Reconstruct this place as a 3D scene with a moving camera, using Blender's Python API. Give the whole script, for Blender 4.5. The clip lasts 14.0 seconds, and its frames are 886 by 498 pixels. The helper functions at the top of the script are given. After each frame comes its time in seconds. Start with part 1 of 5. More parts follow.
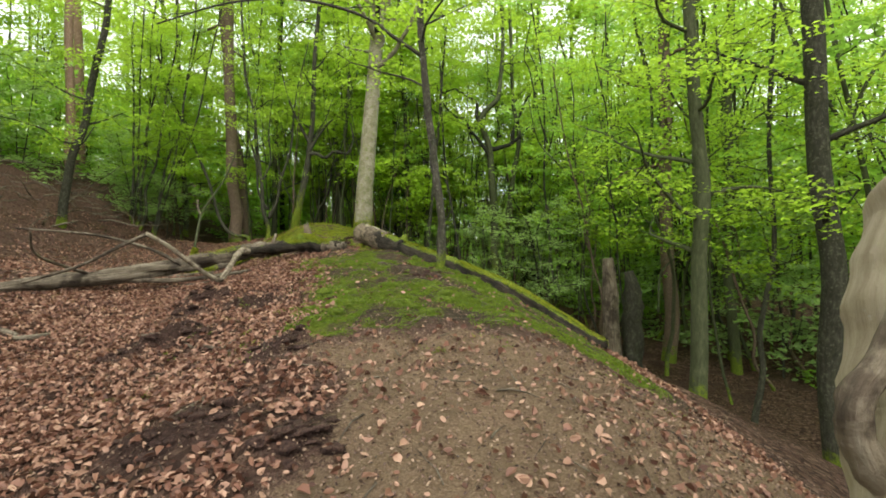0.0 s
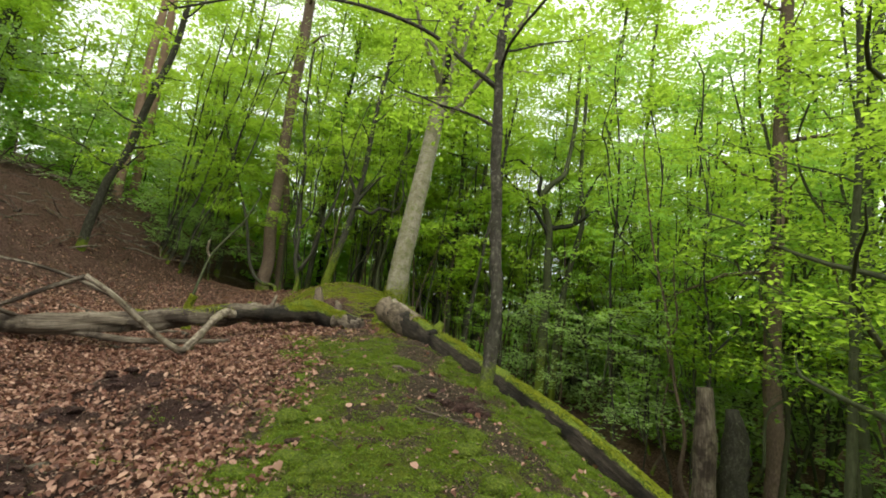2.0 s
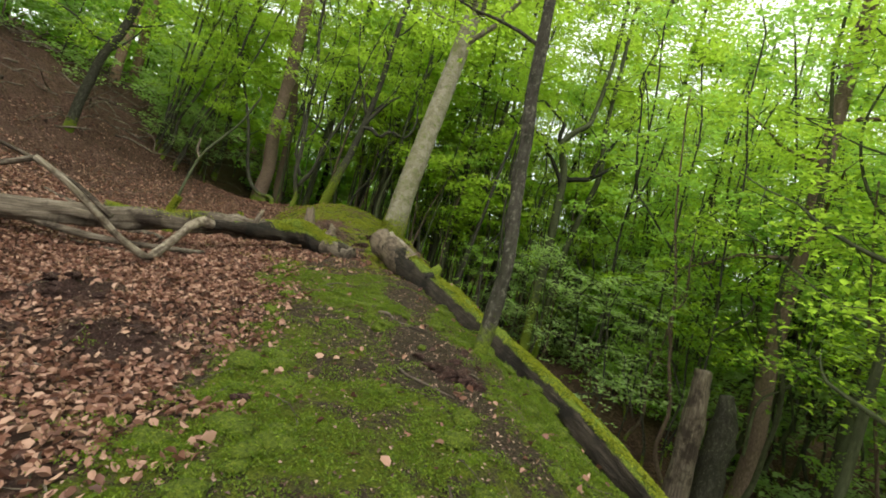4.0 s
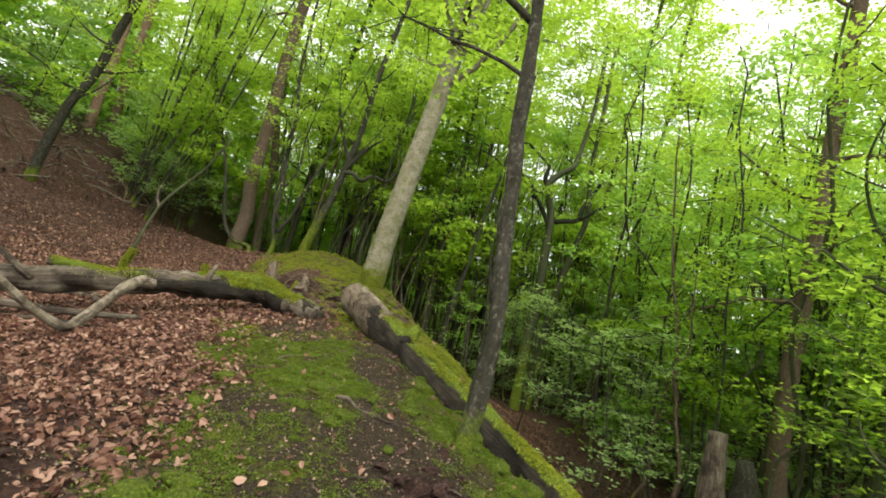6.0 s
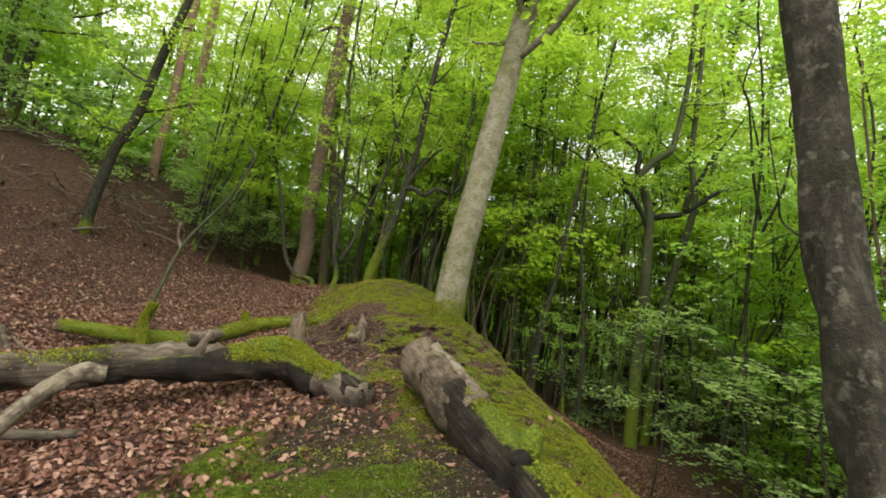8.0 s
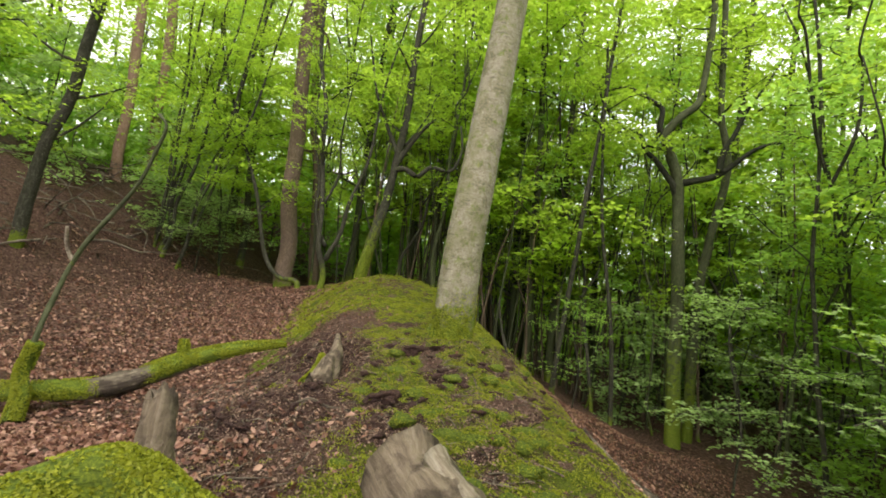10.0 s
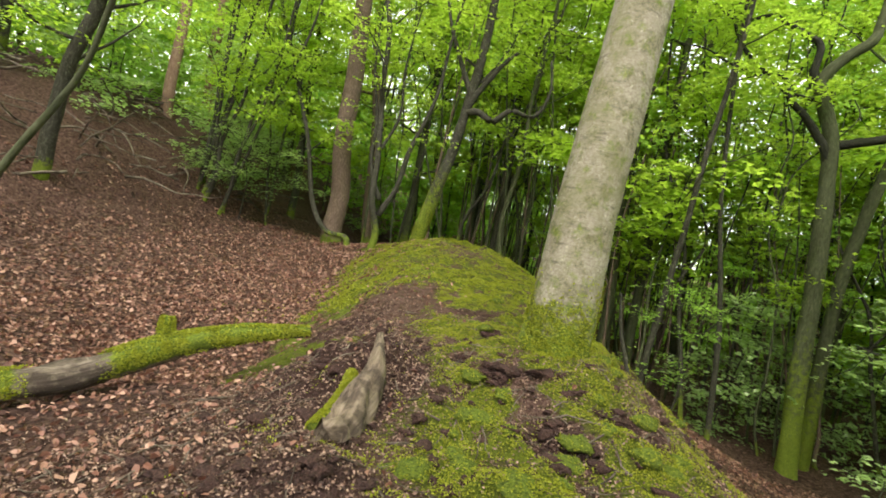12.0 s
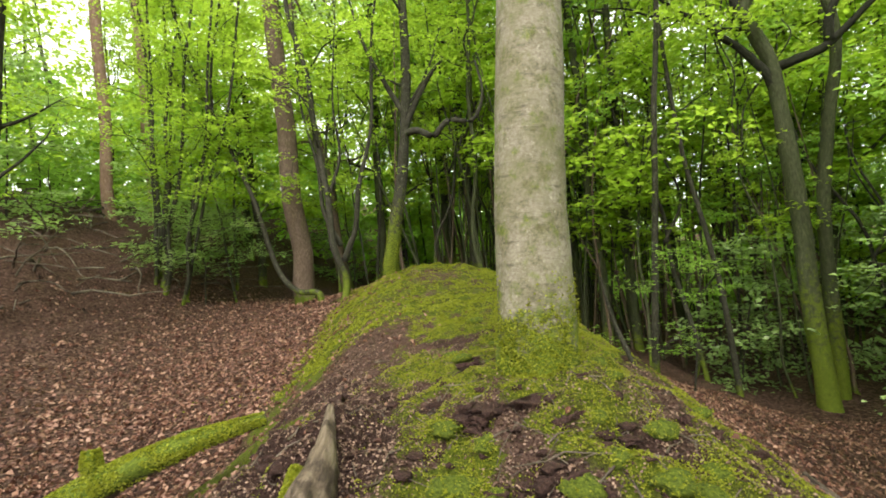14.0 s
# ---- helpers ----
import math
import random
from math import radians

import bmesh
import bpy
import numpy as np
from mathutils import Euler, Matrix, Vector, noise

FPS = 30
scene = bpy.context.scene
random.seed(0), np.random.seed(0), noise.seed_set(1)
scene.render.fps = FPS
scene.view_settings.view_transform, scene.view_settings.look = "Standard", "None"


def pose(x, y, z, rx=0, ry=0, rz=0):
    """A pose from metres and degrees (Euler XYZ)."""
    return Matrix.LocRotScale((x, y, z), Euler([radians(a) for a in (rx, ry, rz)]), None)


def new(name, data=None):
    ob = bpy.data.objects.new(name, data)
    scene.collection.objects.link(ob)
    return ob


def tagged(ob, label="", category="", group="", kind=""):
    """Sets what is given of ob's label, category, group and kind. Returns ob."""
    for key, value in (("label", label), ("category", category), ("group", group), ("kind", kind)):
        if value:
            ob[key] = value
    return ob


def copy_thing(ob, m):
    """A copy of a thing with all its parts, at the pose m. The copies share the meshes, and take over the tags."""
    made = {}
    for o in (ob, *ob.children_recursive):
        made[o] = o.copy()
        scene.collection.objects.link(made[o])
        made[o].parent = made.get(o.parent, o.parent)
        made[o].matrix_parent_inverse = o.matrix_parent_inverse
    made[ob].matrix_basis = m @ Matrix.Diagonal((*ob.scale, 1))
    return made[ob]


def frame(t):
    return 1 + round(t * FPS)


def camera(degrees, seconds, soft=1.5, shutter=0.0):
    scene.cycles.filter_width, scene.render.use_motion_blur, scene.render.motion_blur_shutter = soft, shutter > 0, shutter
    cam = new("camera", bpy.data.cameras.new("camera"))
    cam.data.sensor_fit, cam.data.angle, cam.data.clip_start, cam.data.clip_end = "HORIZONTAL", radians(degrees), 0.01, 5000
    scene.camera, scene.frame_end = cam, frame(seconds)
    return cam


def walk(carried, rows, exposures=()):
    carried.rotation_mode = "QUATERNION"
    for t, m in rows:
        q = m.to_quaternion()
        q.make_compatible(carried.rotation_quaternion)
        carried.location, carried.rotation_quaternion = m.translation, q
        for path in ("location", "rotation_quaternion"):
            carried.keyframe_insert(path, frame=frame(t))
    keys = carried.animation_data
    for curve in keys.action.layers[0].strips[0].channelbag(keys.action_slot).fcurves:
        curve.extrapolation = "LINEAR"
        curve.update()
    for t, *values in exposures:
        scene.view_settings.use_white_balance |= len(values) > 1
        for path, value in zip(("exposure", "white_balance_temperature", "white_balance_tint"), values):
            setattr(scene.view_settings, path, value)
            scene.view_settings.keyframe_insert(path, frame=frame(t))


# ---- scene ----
cam = camera(85.8, 14.0, soft=1.8)
METRES, EYE, TILT, LEAN, TURN = 12.0, 1.4, 0.0, 1.0, 0.0
ROWS = [
    (0.0, 0.0, 0.0, 0.0, -0.0, 0.0, -0.0),
    (0.5, -0.0044, 0.0816, 0.0078, -4.25, 1.82, 2.84),
    (1.0, -0.0059, 0.1386, 0.0198, -14.57, 4.52, 6.58),
    (1.5, -0.0068, 0.1883, 0.0295, -2.8, 9.04, -0.75),
    (2.0, -0.0145, 0.1983, 0.0308, 4.5, 8.02, -8.33),
    (4.5, -0.0266, 0.2732, 0.0409, 2.43, -0.04, -18.17),
    (5.0, -0.0277, 0.2812, 0.0439, 1.12, 1.92, -19.22),
    (5.5, -0.0217, 0.2969, 0.0494, -2.23, 4.21, -14.53),
    (6.0, -0.0251, 0.3237, 0.0559, 2.59, 5.81, -15.33),
    (6.5, -0.038, 0.3756, 0.0597, 8.55, 7.75, -17.76),
    (7.0, -0.046, 0.4217, 0.0705, 15.19, 5.42, -16.52),
    (7.5, -0.0576, 0.4693, 0.0747, 13.29, 5.57, -12.56),
    (10.0, -0.1057, 0.6938, 0.0981, 12.34, 3.74, -6.65),
    (10.5, -0.1232, 0.7384, 0.0992, 15.37, 1.79, -8.14),
    (11.0, -0.1417, 0.7865, 0.1017, 16.51, 0.0, -8.8),
    (11.5, -0.1647, 0.8291, 0.1019, 20.51, -2.14, -11.07),
    (12.0, -0.182, 0.8698, 0.1029, 19.02, -1.93, -10.68),
    (12.5, -0.1751, 0.8943, 0.1059, 12.86, -0.45, -3.21),
    (13.0, -0.1839, 0.9021, 0.1082, 13.32, 0.15, -3.76),
    (13.5, -0.1813, 0.923, 0.1092, 17.79, 1.11, -2.57),
    (14.0, -0.1668, 0.927, 0.1058, 17.56, 0.93, 4.89),
]
EXPOSURES = [(0.0, 0.82, 6800, 4), (1.5, 0.54, 6800, 4), (4.5, 0.67, 6800, 5), (5.5, 0.84, 6800, 7), (7.0, 0.72, 6850, 9), (10.0, 0.98, 6850, 13), (12.0, 1.34, 6850, 12), (14.0, 1.28, 6850, 12)]
walk(cam, [(t, pose(0, 0, EYE, TILT, LEAN, TURN) @ pose(METRES * x, METRES * y, METRES * z, 90 + pitch, roll, yaw)) for t, x, y, z, yaw, pitch, roll in ROWS], EXPOSURES)

# ---- light ----
world = bpy.data.worlds.new("overcast_sky")
scene.world = world
world.use_nodes = True
wn = world.node_tree
bg = wn.nodes["Background"]
sky = wn.nodes.new("ShaderNodeTexSky")
sky.sky_type, sky.sun_disc = "NISHITA", False
sky.sun_elevation, sky.sun_rotation = radians(55), radians(200)
sky.air_density, sky.dust_density, sky.ozone_density = 1.0, 4.0, 0.6
haze = wn.nodes.new("ShaderNodeMix")
haze.data_type = "RGBA"
haze.inputs[0].default_value = 0.75
haze.inputs[7].default_value = (10.0, 10.2, 10.0, 1)
wn.links.new(sky.outputs[0], haze.inputs[6])
wn.links.new(haze.outputs[2], bg.inputs[0])
bg.inputs[1].default_value = 0.14
sun = new("sun", bpy.data.lights.new("sun", "SUN"))
sun.data.energy, sun.data.angle, sun.data.color = 1.2, radians(25), (1.0, 0.97, 0.9)
sun.rotation_euler = (radians(35), 0, radians(200 - 180))

# ---- materials ----


def shader(name):
    m = bpy.data.materials.new(name)
    m.use_nodes = True
    nt = m.node_tree
    return m, nt, nt.nodes["Principled BSDF"]


def node(nt, kind, **inputs):
    n = nt.nodes.new(kind)
    for k, v in inputs.items():
        n.inputs[k.replace("_", " ")].default_value = v
    return n


def noise_tex(nt, vec, scale, detail=5.0, rough=0.6):
    n = node(nt, "ShaderNodeTexNoise", Scale=scale, Detail=detail, Roughness=rough)
    if vec is not None:
        nt.links.new(vec, n.inputs["Vector"])
    return n.outputs["Fac"]


def ramp(nt, fac, *stops):
    n = nt.nodes.new("ShaderNodeValToRGB")
    els = n.color_ramp.elements
    while len(els) < len(stops):
        els.new(0.5)
    for e, (p, c) in zip(els, stops):
        e.position, e.color = p, (*c, 1)
    nt.links.new(fac, n.inputs[0])
    return n.outputs[0]


def mix(nt, fac, a, b):
    n = nt.nodes.new("ShaderNodeMix")
    n.data_type = "RGBA"
    for s, v in ((0, fac), (6, a), (7, b)):
        if hasattr(v, "is_linked"):
            nt.links.new(v, n.inputs[s])
        else:
            n.inputs[s].default_value = v if s == 0 else (*v, 1)
    return n.outputs[2]


def arith(nt, op, a, b, c=None, clamp=False):
    n = nt.nodes.new("ShaderNodeMath")
    n.operation, n.use_clamp = op, clamp
    for i, v in enumerate((a, b, c)):
        if v is None:
            continue
        if hasattr(v, "is_linked"):
            nt.links.new(v, n.inputs[i])
        else:
            n.inputs[i].default_value = v
    return n.outputs[0]


def bump(nt, bsdf, height, strength, distance):
    n = node(nt, "ShaderNodeBump", Strength=strength, Distance=distance)
    nt.links.new(height, n.inputs["Height"])
    nt.links.new(n.outputs[0], bsdf.inputs["Normal"])


def attr(nt, name):
    n = nt.nodes.new("ShaderNodeAttribute")
    n.attribute_name = name
    return n.outputs["Fac"]


def place(nt, sx=1, sy=1, sz=1):
    t = nt.nodes.new("ShaderNodeTexCoord")
    m = nt.nodes.new("ShaderNodeMapping")
    m.inputs["Scale"].default_value = (sx, sy, sz)
    nt.links.new(t.outputs["Object"], m.inputs[0])
    return m.outputs[0]


MOSS_LO, MOSS_MID, MOSS_HI = (0.04, 0.058, 0.007), (0.12, 0.155, 0.013), (0.26, 0.30, 0.026)


def bark(name, dark, mid, light, stretch=0.25, scale=14.0, depth=0.02, patch=3.0, rind=None, lichen=0.66, rings=0.0):
    """Bark with grain along the stem, blotches, and moss where the 'moss' attribute is high."""
    m, nt, b = shader(name)
    ga = nt.nodes.new("ShaderNodeAttribute")
    ga.attribute_name = "grain"
    gm = nt.nodes.new("ShaderNodeMapping")
    gm.inputs["Scale"].default_value = (1, 1, stretch)
    nt.links.new(ga.outputs["Vector"], gm.inputs[0])
    grain = noise_tex(nt, gm.outputs[0], scale, 8, 0.7)
    blot = noise_tex(nt, place(nt), patch, 4, 0.6)
    col = ramp(nt, grain, (0.3, dark), (0.5, mid), (0.72, light))
    col = mix(nt, arith(nt, "MULTIPLY_ADD", blot, 1.6, -0.5, True), col, tuple(0.55 * a + 0.45 * c for a, c in zip(dark, mid)))
    if rind:
        crust = noise_tex(nt, place(nt), patch * 0.9, 7, 0.65)
        rcol = ramp(nt, grain, (0.35, tuple(0.4 * k for k in rind)), (0.65, rind))
        col = mix(nt, arith(nt, "MULTIPLY_ADD", crust, 9.0, -4.3, True), col, rcol)
    lich = arith(nt, "MULTIPLY_ADD", noise_tex(nt, place(nt), 26, 5), 12.0, -12.0 * lichen, True)
    col = mix(nt, arith(nt, "MULTIPLY", lich, 0.5), col, tuple(min(0.6, 1.35 * c) for c in light))
    if rings:
        rm = nt.nodes.new("ShaderNodeMapping")
        rm.inputs["Scale"].default_value = (1.6, 1.6, 7.0)
        nt.links.new(ga.outputs["Vector"], rm.inputs[0])
        band = noise_tex(nt, rm.outputs[0], 3.2, 7, 0.7)
        col = mix(nt, arith(nt, "MULTIPLY", arith(nt, "MULTIPLY_ADD", band, 9.0, -4.9, True), rings), col, tuple(0.62 * c for c in dark))
        algae = noise_tex(nt, place(nt), 1.7, 6, 0.7)
        col = mix(nt, arith(nt, "MULTIPLY", arith(nt, "MULTIPLY_ADD", algae, 5.0, -2.4, True), rings), col, (0.12, 0.125, 0.04))
        grain = arith(nt, "ADD", grain, arith(nt, "MULTIPLY", band, 0.8))
    fuzz = noise_tex(nt, place(nt), 60, 4, 0.7)
    mosscol = ramp(nt, fuzz, (0.3, (0.035, 0.055, 0.008)), (0.5, (0.105, 0.145, 0.014)), (0.7, (0.22, 0.265, 0.026)))
    mm = arith(nt, "ADD", attr(nt, "moss"), arith(nt, "MULTIPLY_ADD", noise_tex(nt, place(nt), 9, 5), 1.6, -0.8))
    mm = arith(nt, "MULTIPLY_ADD", mm, 3.0, -1.0, True)
    nt.links.new(mix(nt, mm, col, mosscol), b.inputs["Base Color"])
    b.inputs["Roughness"].default_value = 0.85
    b.inputs["Specular IOR Level"].default_value = 0.25
    bump(nt, b, arith(nt, "ADD", grain, arith(nt, "MULTIPLY", fuzz, 0.5)), 0.8, depth)
    return m


def leaf_mat(name, lo, mid, hi, through_c, glow=0.45):
    m, nt, b = shader(name)
    geo = nt.nodes.new("ShaderNodeNewGeometry")
    col = ramp(nt, geo.outputs["Random Per Island"], (0.0, lo), (0.5, mid), (1.0, hi))
    nt.links.new(col, b.inputs["Base Color"])
    b.inputs["Roughness"].default_value = 0.5
    b.inputs["Specular IOR Level"].default_value = 0.3
    tr = nt.nodes.new("ShaderNodeBsdfTranslucent")
    tcol = ramp(nt, geo.outputs["Random Per Island"], (0.0, tuple(0.75 * c for c in through_c)), (1.0, through_c))
    nt.links.new(tcol, tr.inputs[0])
    ms = nt.nodes.new("ShaderNodeMixShader")
    ms.inputs[0].default_value = glow
    nt.links.new(b.outputs[0], ms.inputs[1])
    nt.links.new(tr.outputs[0], ms.inputs[2])
    nt.links.new(ms.outputs[0], nt.nodes["Material Output"].inputs[0])
    return m


BEECH = bark("beech_bark", (0.17, 0.152, 0.11), (0.275, 0.252, 0.19), (0.40, 0.372, 0.295), 1.1, 42, 0.006, 6, (0.24, 0.222, 0.14), 0.62, 0.85)
DARK = bark("dark_bark", (0.016, 0.016, 0.011), (0.042, 0.041, 0.028), (0.125, 0.12, 0.088), 0.35, 24, 0.02, 5, (0.045, 0.045, 0.028), 0.575)
LICHENED = bark("lichened_bark", (0.02, 0.018, 0.013), (0.052, 0.046, 0.035), (0.16, 0.15, 0.118), 0.35, 26, 0.03, 5, (0.05, 0.05, 0.031), 0.56)
# darker than DARK: dimness of limbs against bright sky, put into the colour
DIM_LIMB = bark("dim_limb_bark", (0.010, 0.010, 0.007), (0.025, 0.026, 0.017), (0.07, 0.072, 0.05), 0.35, 24, 0.02, 5)
GREEN = bark("algae_bark", (0.026, 0.031, 0.014), (0.062, 0.071, 0.034), (0.125, 0.135, 0.075), 0.3, 24, 0.012)
SPRUCE = bark("spruce_bark", (0.055, 0.038, 0.026), (0.14, 0.10, 0.072), (0.24, 0.18, 0.14), 0.45, 26, 0.02)
# reddish bark, made lighter and pinker for the haze before the far pines
PINE = bark("hazy_pine_bark", (0.14, 0.085, 0.06), (0.27, 0.17, 0.125), (0.40, 0.29, 0.23), 0.4, 16, 0.02)
DEAD = bark("dead_wood", (0.03, 0.022, 0.016), (0.17, 0.137, 0.102), (0.41, 0.355, 0.285), 0.08, 34, 0.04, 3.5, (0.075, 0.056, 0.042))
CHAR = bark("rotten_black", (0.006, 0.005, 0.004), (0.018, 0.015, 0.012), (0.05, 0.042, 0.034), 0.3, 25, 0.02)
ROTTEN = bark("rotten_wood", (0.012, 0.009, 0.007), (0.034, 0.026, 0.019), (0.13, 0.105, 0.078), 0.10, 40, 0.04, 4, (0.02, 0.016, 0.012), 0.68)
HUMUS = bark("humus", (0.02, 0.0105, 0.009), (0.072, 0.037, 0.030), (0.20, 0.115, 0.09), 1.0, 60, 0.06)
BARE = bark("bare_wood", (0.30, 0.24, 0.165), (0.47, 0.395, 0.29), (0.60, 0.53, 0.42), 0.06, 40, 0.03, 4)
PALE = bark("pale_wood", (0.11, 0.085, 0.06), (0.30, 0.25, 0.185), (0.50, 0.45, 0.37), 0.10, 38, 0.03, 7, (0.15, 0.115, 0.085), 0.72)
LEAF = leaf_mat("beech_leaf", (0.068, 0.125, 0.014), (0.115, 0.19, 0.02), (0.18, 0.268, 0.032), (0.555, 0.80, 0.085), 0.68)
# pale base colour carries part of the sky's sheen on the leaf tops
LEAF_COOL = leaf_mat("sheen_leaf", (0.16, 0.25, 0.09), (0.26, 0.38, 0.14), (0.37, 0.50, 0.21), (0.52, 0.76, 0.20), 0.5)
LEAF_COOL.node_tree.nodes["Principled BSDF"].inputs["Specular IOR Level"].default_value = 0.9
LEAF_COOL.node_tree.nodes["Principled BSDF"].inputs["Roughness"].default_value = 0.38
LITTER = leaf_mat("fallen_leaf", (0.055, 0.023, 0.016), (0.205, 0.098, 0.068), (0.43, 0.268, 0.195), (0.28, 0.13, 0.085), 0.12)
CRUMB = leaf_mat("crumb", (0.035, 0.020, 0.015), (0.13, 0.074, 0.055), (0.38, 0.26, 0.19), (0.1, 0.06, 0.04), 0.1)
MOSS_DEEP = leaf_mat("deep_moss_blade", (0.052, 0.096, 0.008), (0.102, 0.164, 0.012), (0.19, 0.255, 0.022), (0.25, 0.35, 0.022), 0.36)
# lighter than LEAF: the colour makes up for dim light low in the wood
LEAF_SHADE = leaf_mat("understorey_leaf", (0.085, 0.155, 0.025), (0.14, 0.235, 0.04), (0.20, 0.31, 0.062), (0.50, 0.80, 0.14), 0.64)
WEATHERED = bark("weathered_wood", (0.06, 0.043, 0.03), (0.20, 0.155, 0.11), (0.37, 0.305, 0.23), 0.10, 38, 0.03, 7, (0.10, 0.075, 0.055), 0.72)
MOSS = leaf_mat("moss_blade", (0.15, 0.178, 0.014), (0.22, 0.248, 0.018), (0.31, 0.335, 0.03), (0.42, 0.46, 0.03), 0.35)


def ground_material():
    m, nt, b = shader("forest_ground")
    v = place(nt)
    n1, n2, n3 = noise_tex(nt, v, 3, 6), noise_tex(nt, v, 18, 6), noise_tex(nt, v, 75, 5, 0.75)
    vor = node(nt, "ShaderNodeTexVoronoi", Scale=22.0)
    nt.links.new(v, vor.inputs["Vector"])
    sep = nt.nodes.new("ShaderNodeSeparateColor")
    nt.links.new(vor.outputs["Color"], sep.inputs[0])
    litter = ramp(nt, sep.outputs[0], (0.0, (0.03, 0.015, 0.011)), (0.35, (0.085, 0.043, 0.031)), (0.7, (0.17, 0.094, 0.069)), (1.0, (0.30, 0.19, 0.145)))
    litter = mix(nt, arith(nt, "MULTIPLY_ADD", n2, 1.5, -0.45, True), litter, (0.05, 0.028, 0.02))
    soil = ramp(nt, n3, (0.3, (0.036, 0.019, 0.015)), (0.5, (0.135, 0.077, 0.060)), (0.75, (0.29, 0.185, 0.145)))
    path = ramp(nt, n3, (0.25, (0.12, 0.077, 0.048)), (0.5, (0.285, 0.192, 0.125)), (0.75, (0.49, 0.355, 0.245)))
    path = mix(nt, arith(nt, "MULTIPLY_ADD", n1, 2.4, -1.05, True), path, (0.17, 0.118, 0.08))
    moss = ramp(nt, arith(nt, "MULTIPLY_ADD", n3, 0.7, arith(nt, "MULTIPLY", n2, 0.3)), (0.33, MOSS_LO), (0.5, MOSS_MID), (0.68, MOSS_HI))
    olive = ramp(nt, n3, (0.35, (0.045, 0.04, 0.012)), (0.65, (0.15, 0.135, 0.045)))
    moss = mix(nt, arith(nt, "MULTIPLY_ADD", noise_tex(nt, v, 4.5, 5, 0.65), 6.0, -3.1, True), moss, olive)
    jitter = arith(nt, "MULTIPLY_ADD", n2, 1.2, arith(nt, "MULTIPLY_ADD", n3, 0.6, -0.9))

    def edge(name, gain=3.5):
        return arith(nt, "MULTIPLY_ADD", arith(nt, "ADD", attr(nt, name), jitter), gain, 0.5 - 0.5 * gain, True)

    black = ramp(nt, n3, (0.3, (0.022, 0.016, 0.010)), (0.5, (0.068, 0.05, 0.032)), (0.75, (0.17, 0.128, 0.085)))
    soil = mix(nt, edge("trodden", 2.5), soil, black)
    col = mix(nt, edge("litter"), soil, litter)
    humus = ramp(nt, n3, (0.3, (0.016, 0.008, 0.007)), (0.52, (0.052, 0.026, 0.021)), (0.75, (0.15, 0.083, 0.066)))
    col = mix(nt, arith(nt, "MULTIPLY", edge("dark", 3.0), 0.9), col, humus)
    col = mix(nt, edge("path", 2.5), col, path)
    col = mix(nt, edge("moss"), col, moss)
    nt.links.new(col, b.inputs["Base Color"])
    b.inputs["Roughness"].default_value = 0.92
    b.inputs["Specular IOR Level"].default_value = 0.2
    h = arith(nt, "ADD", n3, arith(nt, "MULTIPLY", n2, 1.5))
    bump(nt, b, arith(nt, "ADD", h, arith(nt, "MULTIPLY", sep.outputs[1], 0.4)), 1.0, 0.06)
    return m


GROUND = ground_material()

# ---- terrain ----
RNG = np.random.default_rng(7)


def vnoise(x, y, scale, seed=0):
    """Smooth value noise in -1..1."""
    x, y = np.asarray(x, float) * scale + 37.3 * seed, np.asarray(y, float) * scale - 11.7 * seed
    xi, yi = np.floor(x).astype(np.int64), np.floor(y).astype(np.int64)
    fx, fy = x - xi, y - yi
    fx, fy = fx * fx * (3 - 2 * fx), fy * fy * (3 - 2 * fy)

    def h(a, c):
        k = (a * 374761393 + c * 668265263 + seed * 974711) & 0x7FFFFFFF
        k = ((k ^ (k >> 13)) * 1274126177) & 0x7FFFFFFF
        return ((k ^ (k >> 16)) & 0xFFFF) / 32767.5 - 1

    return (h(xi, yi) * (1 - fx) + h(xi + 1, yi) * fx) * (1 - fy) + (h(xi, yi + 1) * (1 - fx) + h(xi + 1, yi + 1) * fx) * fy


def sstep(a, b, v):
    t = np.clip((v - a) / (b - a), 0, 1)
    return t * t * (3 - 2 * t)


def smooth_table(ys, vs):
    """A table of values along y, smoothed."""
    g = np.arange(-60, 120, 0.25)
    k = np.hanning(15)
    return g, np.convolve(np.pad(np.interp(g, ys, vs), 7, "edge"), k / k.sum(), "valid")


CREST_X = smooth_table((-6, 0, 5, 7.2, 10, 13.8, 18, 22, 30, 60), (0.5, 0.3, 0.0, -0.5, -1.55, -2.6, -4.2, -5.8, -8, -14))
CREST_Z = smooth_table((-20, 0, 3.4, 5.2, 7.2, 10, 12.9, 14.5, 17, 20.5, 23, 30, 60), (-1.2, 0.16, 0.68, 0.92, 1.13, 1.47, 1.52, 1.68, 2.0, 2.42, 2.35, 2.2, 2.6))


